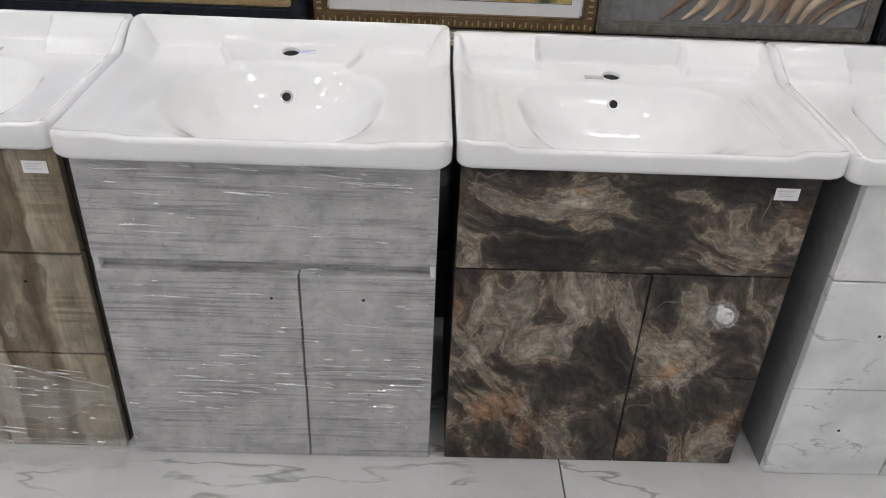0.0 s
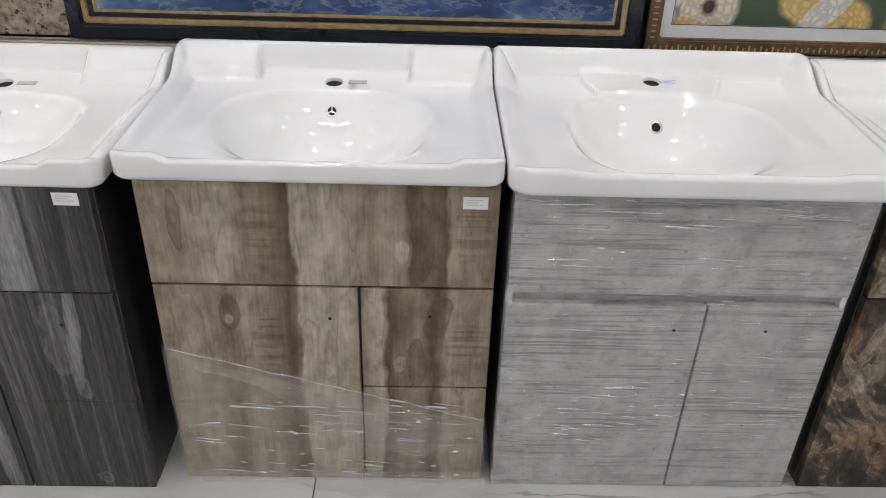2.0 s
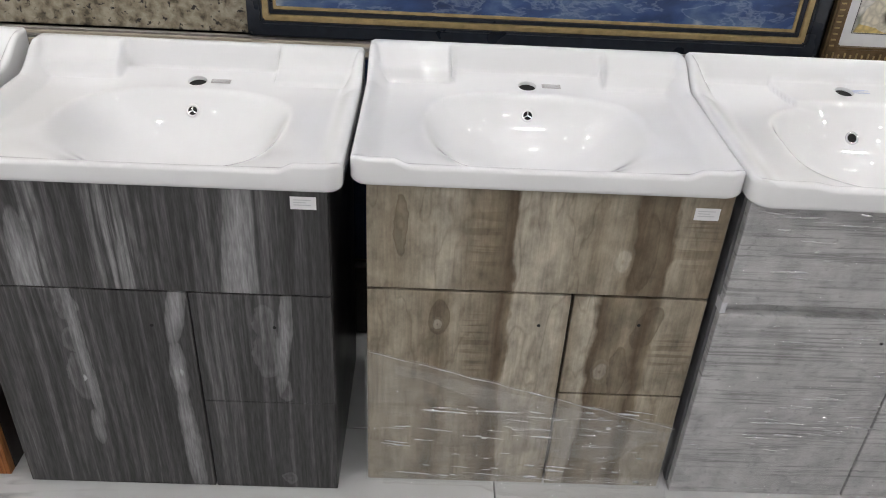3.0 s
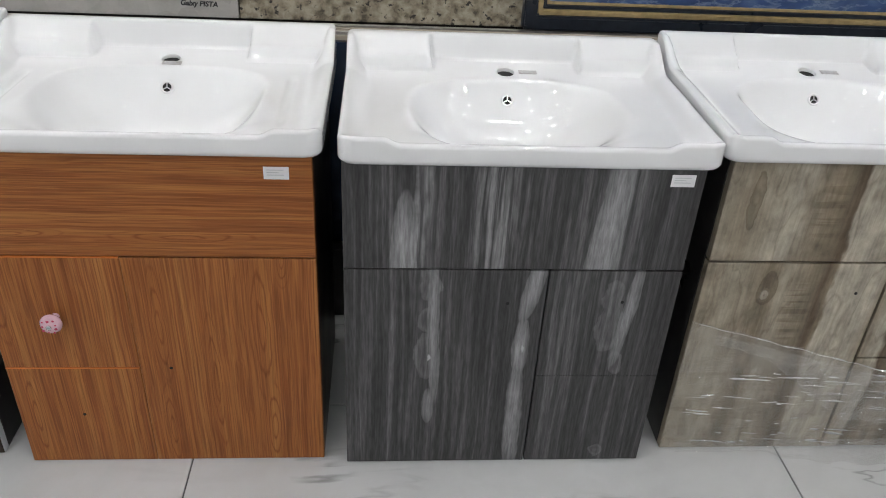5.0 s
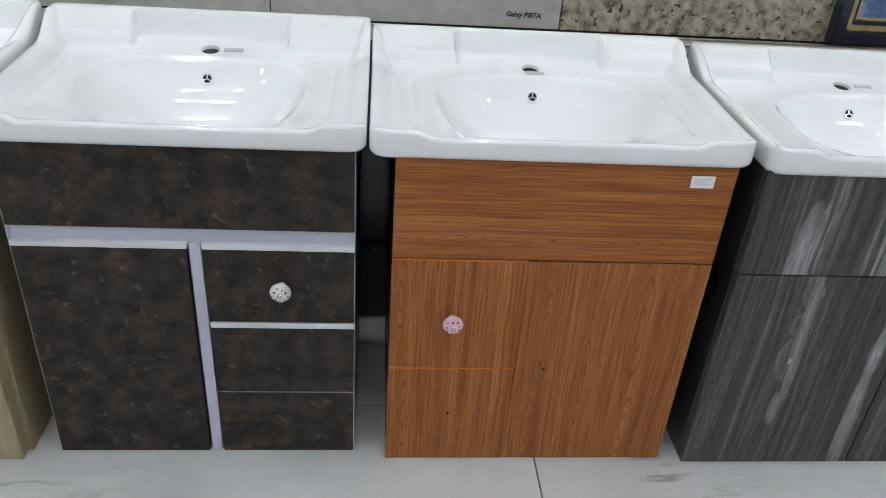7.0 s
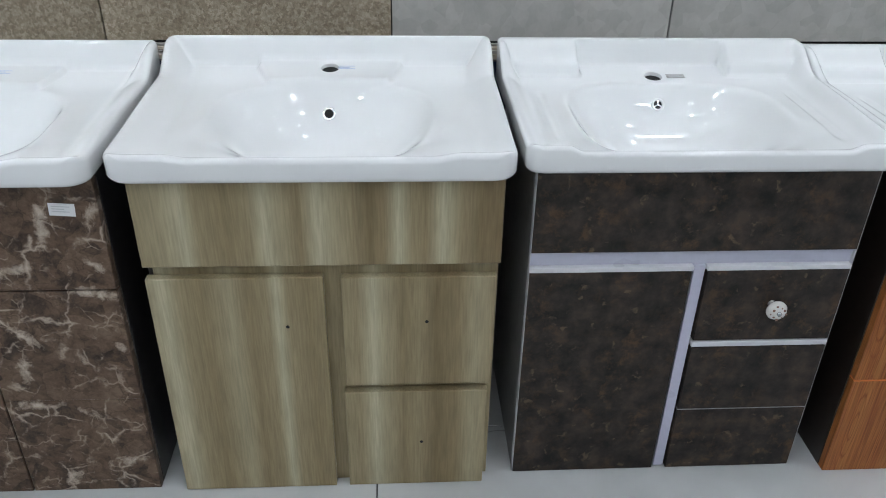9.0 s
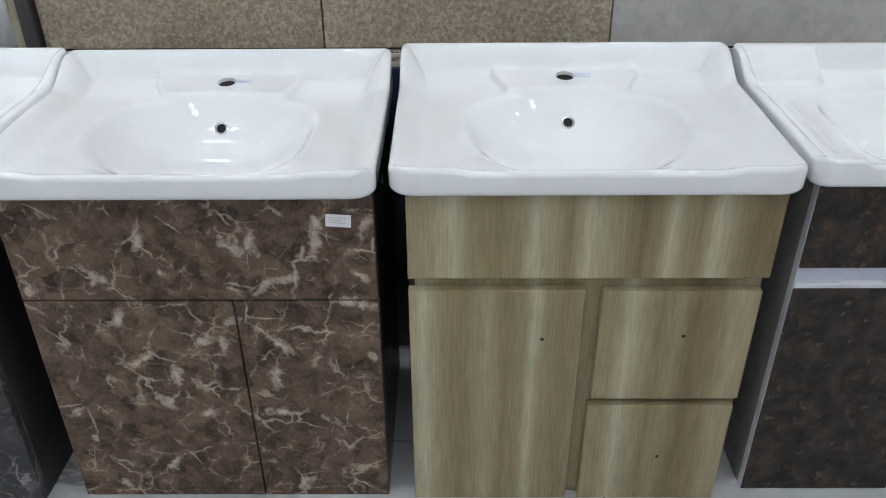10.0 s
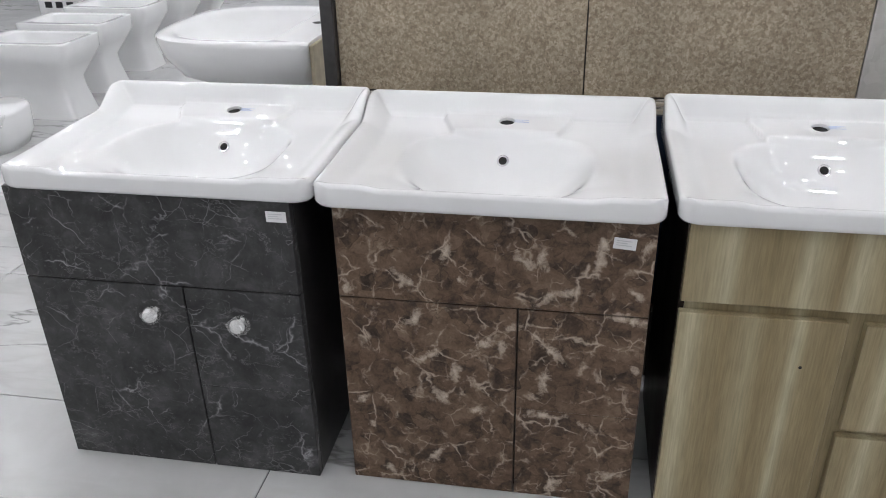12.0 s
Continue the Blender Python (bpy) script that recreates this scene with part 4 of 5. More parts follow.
def film_bundle(t, x, z, seed, size=0.024):
    """A glass knob bunched in clear film."""
    k = part("knob", lathe([(0.006, 0.0), (0.006, 0.012), (0.013, 0.018), (0.016, 0.026), (0.013, 0.033), (0.0, 0.036)], pose(x, 0, z, 90), 16), CERAMIC, t, "clear glass knob", True)
    bm = bmesh.new()
    bmesh.ops.create_icosphere(bm, subdivisions=3, radius=1)
    for v in bm.verts:
        q = noise.noise(v.co * 2.2 + Vector((seed, 0, 0))) * 0.38 + noise.noise(v.co * 5.5 + Vector((0, seed, 0))) * 0.20
        v.co = v.co * (1 + q)
        v.co = Vector((v.co.x * size * 1.05, v.co.y * 0.020 - 0.021, v.co.z * size * 0.95 - size * 0.12))
    bm.transform(pose(x, 0, z))
    part("knob_wrap", bm, FILM_KNOB, k, "crumpled clear plastic film")


def china_knob(t, x, z, ground, spots, seed):
    k = part("knob", lathe([(0.007, 0.0), (0.007, 0.010), (0.014, 0.013), (0.0185, 0.020), (0.0185, 0.024), (0.014, 0.030), (0.007, 0.0325), (0.0, 0.033)], pose(x, 0, z, 90), 28), ground, t, "painted china knob", True)
    part("knob_screw", lathe([(0.0045, 0.0318), (0.0045, 0.0345), (0.003, 0.0355), (0.0, 0.0355)], pose(x, 0, z, 90), 16), CHROME, k, "chrome screw cap", True)
    dots = []
    for i in range(9):
        a, q = seed + i * 2 * math.pi / 9, 0.0016 + 0.0006 * (i % 3)
        far = 0.0110 + 0.003 * (i % 2)
        dots.append(lathe([(q, 0.0), (q * 0.8, 0.0008), (0.0, 0.0010)], pose(x, 0, z, 90) @ pose(far * math.cos(a), far * math.sin(a), 0.0312 - 0.2 * (far - 0.010)), 8))
    part("knob_flowers", join(*dots), spots, k, "small painted flowers")


def fronts(t, layout, material, thick=0.018):
    """Front panels: (name, x0, x1, z0, z1). The door and drawers carry their own names."""
    made = []
    for name, x0, x1, z0, z1 in layout:
        made.append(part(name, slab(x0, x1, 0.0, thick, z0, z1, 0.0012), material, t))
    return made


def vanity_cabinet(x, y, label):
    return thing("vanity_cabinet", x, y, 0, 0, label, "vanity cabinet", "row of vanity cabinets")


def column_cabinet(x0, x1, y, split, label, material, board, h=0.465, s=0.228, gap=0.0032, drawers="right", seam=0.0004):
    """Deep top panel, one door and two drawers side by side."""
    c = (x0 + x1) / 2
    t = vanity_cabinet(c, y, label)
    a, b, m = x0 - c, x1 - c, split - c
    carcass(t, a, b, board)
    g = gap / 2
    door = (a, m - g) if drawers == "right" else (m + g, b)
    draw = (m + g, b) if drawers == "right" else (a, m - g)
    rows = fronts(t, (("top_panel", a, b, h + g, HIGH - 0.001), ("door", *door, 0.001, h - g), ("drawer_front", *draw, s + seam, h - g), ("drawer_front", *draw, 0.001, s - seam)), material)
    return t, c, rows


# white marble
t, c, rows = column_cabinet(0.682, 1.262, 1.078, 0.924, "white cabinet with grey-veined marble fronts and grey sides", white_marble_material(), GREY_BOARD, 0.476, 0.229, drawers="left", seam=0.001)
knob_hole(rows[2], 0.803 - c, 0.359)
knob_hole(rows[3], 0.802 - c, 0.124)

# dark swirled marble
SWIRL = swirl_marble_material()
t, c, rows = column_cabinet(0.033, 0.620, 1.100, 0.378, "dark brown and grey swirled marble cabinet", SWIRL, BLACK_BOARD, 0.465, 0.231)
film_bundle(rows[2], 0.512 - c, 0.398, 3)
price_label(rows[0], 0.568 - c, 0.630)

# grey cement with a finger groove, wrapped in film
C_X0, C_X1, C_Y = -0.587, 0.0, 1.098
c = (C_X0 + C_X1) / 2
CEMENT = concrete_material()
t = vanity_cabinet(c, C_Y, "grey cement-look cabinet wrapped in shiny stretch film")
a, b, m = C_X0 - c, C_X1 - c, -0.238 - c
carcass(t, a, b, GREY_BOARD, 0.028)
rows = fronts(t, (("top_panel", a, b, 0.467, HIGH - 0.001), ("door", a, m - 0.002, 0.001, 0.444), ("drawer_front", m + 0.002, b, 0.2255, 0.444), ("drawer_front", m + 0.002, b, 0.001, 0.224)), CEMENT)
part("finger_rail", slab(a + 0.010, b - 0.010, 0.0185, 0.027, 0.44, 0.475, 0.001), CEMENT, t)
part("rail_end", slab(a, a + 0.010, 0.002, 0.027, 0.444, 0.467, 0.001), WHITE_EDGE, t)
part("rail_end", slab(b - 0.010, b, 0.002, 0.027, 0.444, 0.467, 0.001), WHITE_EDGE, t)
knob_hole(rows[1], -0.288 - c, 0.392)
knob_hole(rows[2], -0.126 - c, 0.393)
knob_hole(rows[3], -0.118 - c, 0.170)


def wrap_point(u, v):
    x = a - 0.001 + u * (b - a + 0.002)
    z = 0.004 + v * 0.658
    wave = noise.noise(Vector((x * 5, z * 26, 1.5))) * 0.0018 + noise.noise(Vector((x * 2, z * 9, 7))) * 0.001
    return (x, -0.0045 + wave, z)


film = part("stretch_film", sheet(70, 130, wrap_point), FILM_WRAP, t, "clear stretch film with level creases", True)
part("film_tail", sheet(10, 6, lambda u, v: (b + 0.002 + 0.012 * u + 0.004 * noise.noise(Vector((u * 4, v * 4, 2))), -0.004 + 0.03 * u, 0.655 - 0.03 * v - 0.01 * u)), FILM_SHEET, t, "loose end of clear film", True)



def creases(count, seed, box, lean, depth):
    """Raised level folds of film inside (x0, x1, z0, z1); lean tips them, depth is how proud they lie."""
    rnd = random.Random(seed)
    bm = bmesh.new()
    x0, x1, z0, z1 = box
    for _ in range(count):
        length = 0.012 + 0.085 * rnd.random() ** 2.4
        cx, cz = rnd.uniform(x0 + length / 2, x1 - length / 2), rnd.uniform(z0, z1)
        tip = lean + rnd.uniform(-0.07, 0.05)
        r = 0.0005 + 0.0014 * rnd.random() ** 1.8
        steps, sides = 10, 4
        rows = []
        for i in range(steps + 1):
            u = i / steps
            q = r * math.sin(math.pi * u) ** 0.6 + 0.0001
            wob = 0.0012 * noise.noise(Vector((u * 3, seed, cz * 40)))
            px, pz = cx + (u - 0.5) * length, cz + (u - 0.5) * length * tip + wob
            rows.append([bm.verts.new((px, -depth - q * math.sin(math.pi * k / sides), pz + q * 1.6 * math.cos(math.pi * k / sides))) for k in range(sides + 1)])
        for p_, q_ in zip(rows, rows[1:]):
            for k in range(sides):
                bm.faces.new((p_[k], p_[k + 1], q_[k + 1], q_[k]))
    bmesh.ops.recalc_face_normals(bm, faces=bm.faces)
    return bm


for box, count, seed in (((a, b, 0.02, 0.66), 70, 4), ((a + 0.1, b, 0.14, 0.27), 60, 5), ((a, b, 0.60, 0.662), 26, 6)):
    tagged(part("film_crease", creases(count, seed, box, -0.03, 0.0062), CREASE, film, "bright creases in the film", True), kind="stuff")

# beige weathered wood with torn film
D_X0, D_X1, D_Y = -1.189, -0.609, 1.108
t, c, rows = column_cabinet(D_X0, D_X1, D_Y, -0.839, "weathered beige wood-grain cabinet, torn film on its lower half", beige_wood_material(), BLACK_BOARD, 0.465, 0.243, 0.005, seam=0.0022)
knob_hole(rows[1], -0.891 - c, 0.398)
knob_hole(rows[2], -0.717 - c, 0.406)
price_label(rows[0], -0.648 - c, 0.632)
DA, DB = D_X0 - c, D_X1 - c


def sheet_point(u, v):
    x = DA - 0.003 + u * (DB - DA + 0.006)
    edge = 0.336 - 0.165 * u + 0.006 * noise.noise(Vector((u * 14, 3, 1)))
    z = 0.0 + v * edge
    out = 0.004 + 0.006 * max(0, noise.noise(Vector((x * 7, z * 18, 4)))) + 0.002 * noise.noise(Vector((x * 25, z * 50, 9)))
    return (x, -out, z)


def flap_point(u, v):
    x = DA + 0.05 + u * (DB - DA - 0.06)
    top = 0.322 - 0.165 * (x - DA) / (DB - DA)
    drop = 0.022 + 0.10 * smooth01(0.15, 0.6, u) * (1 - smooth01(0.75, 1.0, u)) + 0.02 * noise.noise(Vector((u * 9, 1, 5)))
    z = top - v * drop
    return (x, -0.0085 - 0.004 * abs(noise.noise(Vector((x * 12, z * 24, 6)))), z)


def skirt_point(u, v):
    x = DA + 0.03 + u * (DB - DA - 0.02)
    reach = 0.05 * smooth01(0.2, 0.6, u) + 0.018 * noise.noise(Vector((u * 9, 2, 1)))
    return (x, -0.004 - v * max(0.012, reach), 0.022 * (1 - v) ** 2 + 0.0035 + 0.004 * max(0, noise.noise(Vector((x * 20, v * 5, 3)))))


part("torn_film", sheet(60, 40, sheet_point), FILM_SHEET, t, "torn crinkled clear film", True)
tagged(part("film_crease", creases(80, 21, (DA + 0.02, DB - 0.02, 0.015, 0.21), -0.06, 0.008), CREASE, t, "bright creases in the film", True), kind="stuff")


def edge_point(u, v):
    x = DA + u * (DB - DA)
    z = 0.336 - 0.165 * u + 0.004 * noise.noise(Vector((u * 14, 3, 1)))
    r = 0.0004 + 0.0018 * max(0.0, noise.noise(Vector((u * 16, 0, 2))))
    return (x, -0.0105 - r * math.sin(math.pi * v), z + r * 1.8 * math.cos(math.pi * v))


part("film_edge", sheet(80, 5, edge_point), CREASE, t, "bright rolled edge of film", True)
part("film_flap", sheet(60, 8, flap_point), FILM_SHEET, t, "folded torn edge of film", True)
part("film_skirt", sheet(60, 10, skirt_point), FILM_SHEET, t, "film spilling over the floor", True)

# charcoal wood
t, c, rows = column_cabinet(-1.838, -1.246, 1.078, -1.482, "charcoal wood-grain cabinet with pale streaks", dark_wood_material(), BLACK_BOARD, 0.464, 0.225)
knob_hole(rows[1], -1.550 - c, 0.393)
knob_hole(rows[2], -1.343 - c, 0.397)
price_label(rows[0], -1.283 - c, 0.641)

# orange teak, drawers on the other hand
F_X0, F_X1 = -2.447, -1.884
c = (F_X0 + F_X1) / 2
t = vanity_cabinet(c, 1.090, "orange teak wood-grain cabinet with a pink china knob")
a, b, m = F_X0 - c, F_X1 - c, -2.210 - c
carcass(t, a, b, BROWN_BOARD)
TEAK, TEAK_FLAT = orange_wood_material("orange_teak_laminate", False), orange_wood_material("orange_teak_level_grain", True)
ORANGE = plain("bright_orange_edge_band", (0.62, 0.17, 0.03), 0.4)
rows = fronts(t, (("top_panel", a, b, 0.4775, HIGH - 0.001),), TEAK_FLAT)
rows += fronts(t, (("door", m + 0.0002, b, 0.001, 0.4745), ("drawer_front", a, m - 0.0002, 0.2375, 0.4735), ("drawer_front", a, m - 0.0002, 0.001, 0.2345)), TEAK)
part("edge_band", slab(a, m - 0.002, -0.0006, 0.0175, 0.4738, 0.4758, 0), ORANGE, rows[2], "bright orange edge band")
part("edge_band", slab(a, m - 0.002, -0.0006, 0.0175, 0.2348, 0.2368, 0), ORANGE, rows[3], "bright orange edge band")
PINK = plain("pink_china_glaze", (0.62, 0.40, 0.46), 0.12, coat=0.5, grain=0.15)
ROSE = plain("dark_rose_paint", (0.45, 0.03, 0.09), 0.3)
china_knob(rows[2], -2.336 - c, 0.353, PINK, ROSE, 0.3)
knob_hole(rows[1], -2.155 - c, 0.236)
knob_hole(rows[3], -2.329 - c, 0.123)
price_label(rows[0], -1.941 - c, 0.637)

# dark rust laminate with pale profiles
G_X0, G_X1 = -3.079, -2.510
c = (G_X0 + G_X1) / 2
t = vanity_cabinet(c, 1.111, "dark rust-brown cabinet with pale lavender profiles and china knob")
a, b = G_X0 - c, G_X1 - c
RUST = rust_material()
# left side greyer than the right: the light it catches is in its colour
part("side_panel", slab(a, a + 0.016, 0.019, DEEP, 0.0, HIGH, 0.001), GREY_BOARD, t)
part("side_panel", slab(b - 0.016, b, 0.019, DEEP, 0.0, HIGH, 0.001), BLACK_BOARD, t)
part("edge_band", slab(a + 0.0001, a + 0.001, 0.0015, 0.0185, 0.001, HIGH - 0.002, 0), WHITE_EDGE, t, "white edge band")
part("edge_band", slab(b - 0.001, b - 0.0001, 0.0015, 0.0185, 0.001, HIGH - 0.002, 0), WHITE_EDGE, t, "white edge band")
part("back_panel", slab(a + 0.0165, b - 0.0165, DEEP - 0.012, DEEP, 0.0, HIGH - 0.02, 0), BLACK_BOARD, t)
part("inner_front", slab(a + 0.0165, b - 0.0165, 0.020, 0.032, 0.006, HIGH - 0.03, 0), LAVENDER, t)
q1, q2 = -2.794 - c, -2.766 - c
rows = fronts(t, (("top_panel", a + 0.001, b - 0.001, 0.512, HIGH - 0.001), ("door", a + 0.001, q1, 0.001, 0.4725), ("drawer_front", q2, b - 0.001, 0.3215, 0.4725), ("drawer_front", q2, b - 0.001, 0.1565, 0.3055), ("drawer_front", q2, b - 0.001, 0.001, 0.1545)), RUST)
part("rail_profile", slab(a + 0.001, b - 0.001, 0.010, 0.019, 0.470, 0.513, 0.001), LAVENDER, t, "pale lavender recessed rail")
part("top_profile", slab(a + 0.001, q1 + 0.002, -0.001, 0.0185, 0.473, 0.4825, 0.001), WHITE_EDGE, rows[1], "white edge profile")
part("top_profile", slab(q2 - 0.002, b - 0.001, -0.001, 0.0185, 0.473, 0.4825, 0.001), WHITE_EDGE, rows[2], "white edge profile")
part("mid_profile", slab(q2 - 0.001, b - 0.001, -0.001, 0.0185, 0.308, 0.319, 0.001), WHITE_EDGE, t, "white edge profile")
part("thin_profile", slab(q2 - 0.001, b - 0.001, 0.0, 0.0185, 0.1550, 0.1560, 0), GREY_BOARD, t, "thin grey edge line")
part("post_profile", slab(q1 + 0.004, q2 - 0.004, 0.004, 0.0195, 0.004, 0.4815, 0.001), LAVENDER, t, "pale lavender upright profile")
WHITE_GLAZE = plain("white_china_glaze", (0.72, 0.69, 0.66), 0.1, coat=0.5, grain=0.08)
BROWN_PAINT = plain("brown_flower_paint", (0.22, 0.12, 0.09), 0.3)
china_knob(rows[2], -2.637 - c, 0.402, WHITE_GLAZE, BROWN_PAINT, 1.2)

# olive oak with recessed grips
H_X0, H_X1 = -3.716, -3.132
c = (H_X0 + H_X1) / 2
t = vanity_cabinet(c, 1.088, "olive oak wood-grain cabinet with recessed finger grips")
OAK = olive_wood_material()
a, b = H_X0 - c, H_X1 - c
carcass(t, a, b - 0.0165, BROWN_BOARD, 0.026)
part("side_panel", slab(b - 0.016, b, 0.026, DEEP, 0.0, HIGH, 0.001), OAK, t, "olive oak side panel")
part("face_board", slab(a + 0.010, b - 0.010, 0.0185, 0.0255, 0.002, 0.515, 0.0005), OAK, t)
rows = fronts(t, (("top_panel", a, b, 0.508, HIGH - 0.001), ("door", a, -3.427 - c, 0.001, 0.485), ("drawer_front", -3.398 - c, b - 0.006, 0.253, 0.483), ("drawer_front", -3.402 - c, b - 0.010, 0.001, 0.236)), OAK)
knob_hole(rows[1], -3.492 - c, 0.386)
knob_hole(rows[2], -3.254 - c, 0.392)
knob_hole(rows[3], -3.262 - c, 0.112)

# brown marble
t, c, rows = column_cabinet(-4.358, -3.767, 1.096, -4.008, "brown marble-look cabinet with white veins", brown_marble_material(), BLACK_BOARD, 0.461, 0.226)
price_label(rows[0], -3.822 - c, 0.612, tilt=4)

# dark grey marble
t, c, rows = column_cabinet(-5.026, -4.434, 1.080, -4.680, "dark grey marble-look cabinet with thin white veins", grey_marble_material(), BLACK_BOARD, 0.465, 0.224)
film_bundle(rows[1], -4.748 - c, 0.408, 11, 0.018)
film_bundle(rows[2], -4.562 - c, 0.398, 17, 0.021)
price_label(rows[0], -4.462 - c, 0.633)

# ---- display rack behind the row ----
RACK_Y = 1.675
rack = thing("display_rack", 0, 0, 0, 0, "dark tile display rack with a striped metal ledge", "display rack")
STEEL = plain("brushed_steel_ledge", (0.42, 0.40, 0.38), 0.3, metal=0.8, grain=0.2)
BEIGE_EDGE = plain("beige_ledge_strip", (0.42, 0.37, 0.30), 0.5)
NAVY = plain("dark_blue_gloss_panel", (0.012, 0.022, 0.05), 0.15, grain=0.4, scale=9)
RX0, RX1 = -4.505, 1.75
part("back_board", slab(RX0, RX1, RACK_Y + 0.03, RACK_Y + 0.05, 0.0, 1.315, 0), BLACK_BOARD, rack)
# unseen grey board, added so the glossy basin lips reflect less black
part("upper_board", slab(RX0, RX1, RACK_Y + 0.03, RACK_Y + 0.05, 1.3155, 2.2, 0), GREY_BOARD, rack)
part("lower_panel", slab(RX0, RX1, 1.60, 1.612, 0.20, 0.690, 0.001), NAVY, rack, "dark blue glossy lower panel")
# black board stands in for the dark gap under the rack
part("plinth", slab(RX0, RX1, 1.570, 1.599, 0.0, 0.195, 0.001), BLACK_BOARD, rack)
part("ledge", slab(RX0, RX1, 1.613, 1.70, 0.690, 0.7005, 0.001), BEIGE_EDGE, rack)
for k in range(3):
    part("ledge_strip", slab(RX0, RX1, 1.617 + 0.015 * k, 1.627 + 0.015 * k, 0.7006, 0.7075 + 0.003 * k, 0.001), STEEL if k != 1 else BEIGE_EDGE, rack)
part("end_post", slab(-4.537, RX0 - 0.0005, 1.655, 1.72, 0.0, 2.2, 0.002), BLACK_BOARD, rack, "black upright end post")
STONE = stone_tile_material("rough_beige_stone_tile", ((0.26, 0.207, 0.145), (0.37, 0.305, 0.22), (0.52, 0.448, 0.345)), 135, 1.0)
PALE = stone_tile_material("pale_grey_matt_tile", ((0.42, 0.41, 0.385), (0.46, 0.45, 0.425), (0.50, 0.49, 0.465)), 30, 0.1)
GRANITE = granite_material()
for x0, x1, mat_, name in ((-4.503, -3.9125, STONE, "rough beige stone tile"), (-3.9095, -3.311, STONE, "rough beige stone tile"), (-3.3085, -2.710, PALE, "pale grey matt tile"), (-2.707, -2.083, PALE, "pale grey matt tile"), (-2.080, -1.440, GRANITE, "speckled granite tile"), (-1.437, -0.80, GRANITE, "speckled granite tile")):
    cx = (x0 + x1) / 2
    tile = part("wall_tile", slab(x0 - cx, x1 - cx, 0, 0.010, 0.712, 1.31, 0.001), mat_, rack, name)
    tile.matrix_basis = pose(cx, RACK_Y, 0)

words = bpy.data.curves.new("handwriting", "FONT")
words.body = "Galxy PISTA"
words.size = 0.0152
words.shear = 0.2
words.extrude = 0.0002
words.offset = 0.0005
words.materials.append(MARKER)
note = new("handwriting", words)
note.matrix_basis = pose(-2.203, RACK_Y - 0.0007, 0.737, 90, 1.5, 0)
note.parent = rack
tagged(note, "handwritten black marker words")


# ---- pictures on the ledge ----
def ring_bars(x0, x1, z0, z1, width, y0, y1, bevel=0.002):
    """Four mitred bars round an opening."""
    bm = bmesh.new()
    o = [(x0, z0), (x1, z0), (x1, z1), (x0, z1)]
    n = [(x0 + width, z0 + width), (x1 - width, z0 + width), (x1 - width, z1 - width), (x0 + width, z1 - width)]
    vo = [bm.verts.new((x, y0, z)) for x, z in o]
    vi = [bm.verts.new((x, y0, z)) for x, z in n]
    wo = [bm.verts.new((x, y1, z)) for x, z in o]
    wi = [bm.verts.new((x, y1, z)) for x, z in n]
    for k in range(4):
        j = (k + 1) % 4
        bm.faces.new((vo[k], vo[j], vi[j], vi[k]))
        bm.faces.new((wo[j], wo[k], wi[k], wi[j]))
        bm.faces.new((vo[j], vo[k], wo[k], wo[j]))
        bm.faces.new((vi[k], vi[j], wi[j], wi[k]))
    bmesh.ops.recalc_face_normals(bm, faces=bm.faces)
    bmesh.ops.bevel(bm, geom=list(bm.edges), offset=bevel, segments=2, affect="EDGES", clamp_overlap=True)
    return bm


NAVY_WOOD = plain("dark_navy_frame_lacquer", (0.016, 0.020, 0.028), 0.3, grain=0.3)
GOLD = plain("dull_gold_leaf", (0.50, 0.38, 0.19), 0.4, metal=0.5, grain=0.2)
CREAM = plain("white_picture_mount", (0.72, 0.73, 0.74), 0.6, grain=0.02)
BRONZE = plain("ribbed_bronze_frame", (0.16, 0.105, 0.055), 0.42, metal=0.3, grain=0.3)
PEWTER = plain("ribbed_pewter_frame", (0.20, 0.19, 0.175), 0.42, metal=0.3, grain=0.3)
LINE = plain("thin_black_line", (0.03, 0.03, 0.03), 0.6)
Z0 = 0.717
FRONT = RACK_Y - 0.004

p = thing("framed_picture", -0.880, FRONT, Z0, 0, "stormy blue sea painting in a navy and gold frame", "picture", "pictures on the ledge")
part("outer_moulding", ring_bars(-0.595, 0.595, 0, 0.85, 0.030, -0.032, -0.002, 0.004), NAVY_WOOD, p, "dark navy moulding")
part("middle_moulding", ring_bars(-0.5645, 0.5645, 0.0305, 0.8195, 0.012, -0.024, -0.002, 0.002), GOLD, p, "gold moulding")
part("inner_moulding", ring_bars(-0.552, 0.552, 0.043, 0.807, 0.008, -0.018, -0.002, 0.001), NAVY_WOOD, p)
part("slip", ring_bars(-0.5435, 0.5435, 0.0515, 0.7985, 0.006, -0.014, -0.002, 0.001), GOLD, p, "thin gold slip")
part("canvas", slab(-0.538, 0.538, -0.009, -0.003, 0.057, 0.793, 0), sea_material(), p, "painted sea canvas")


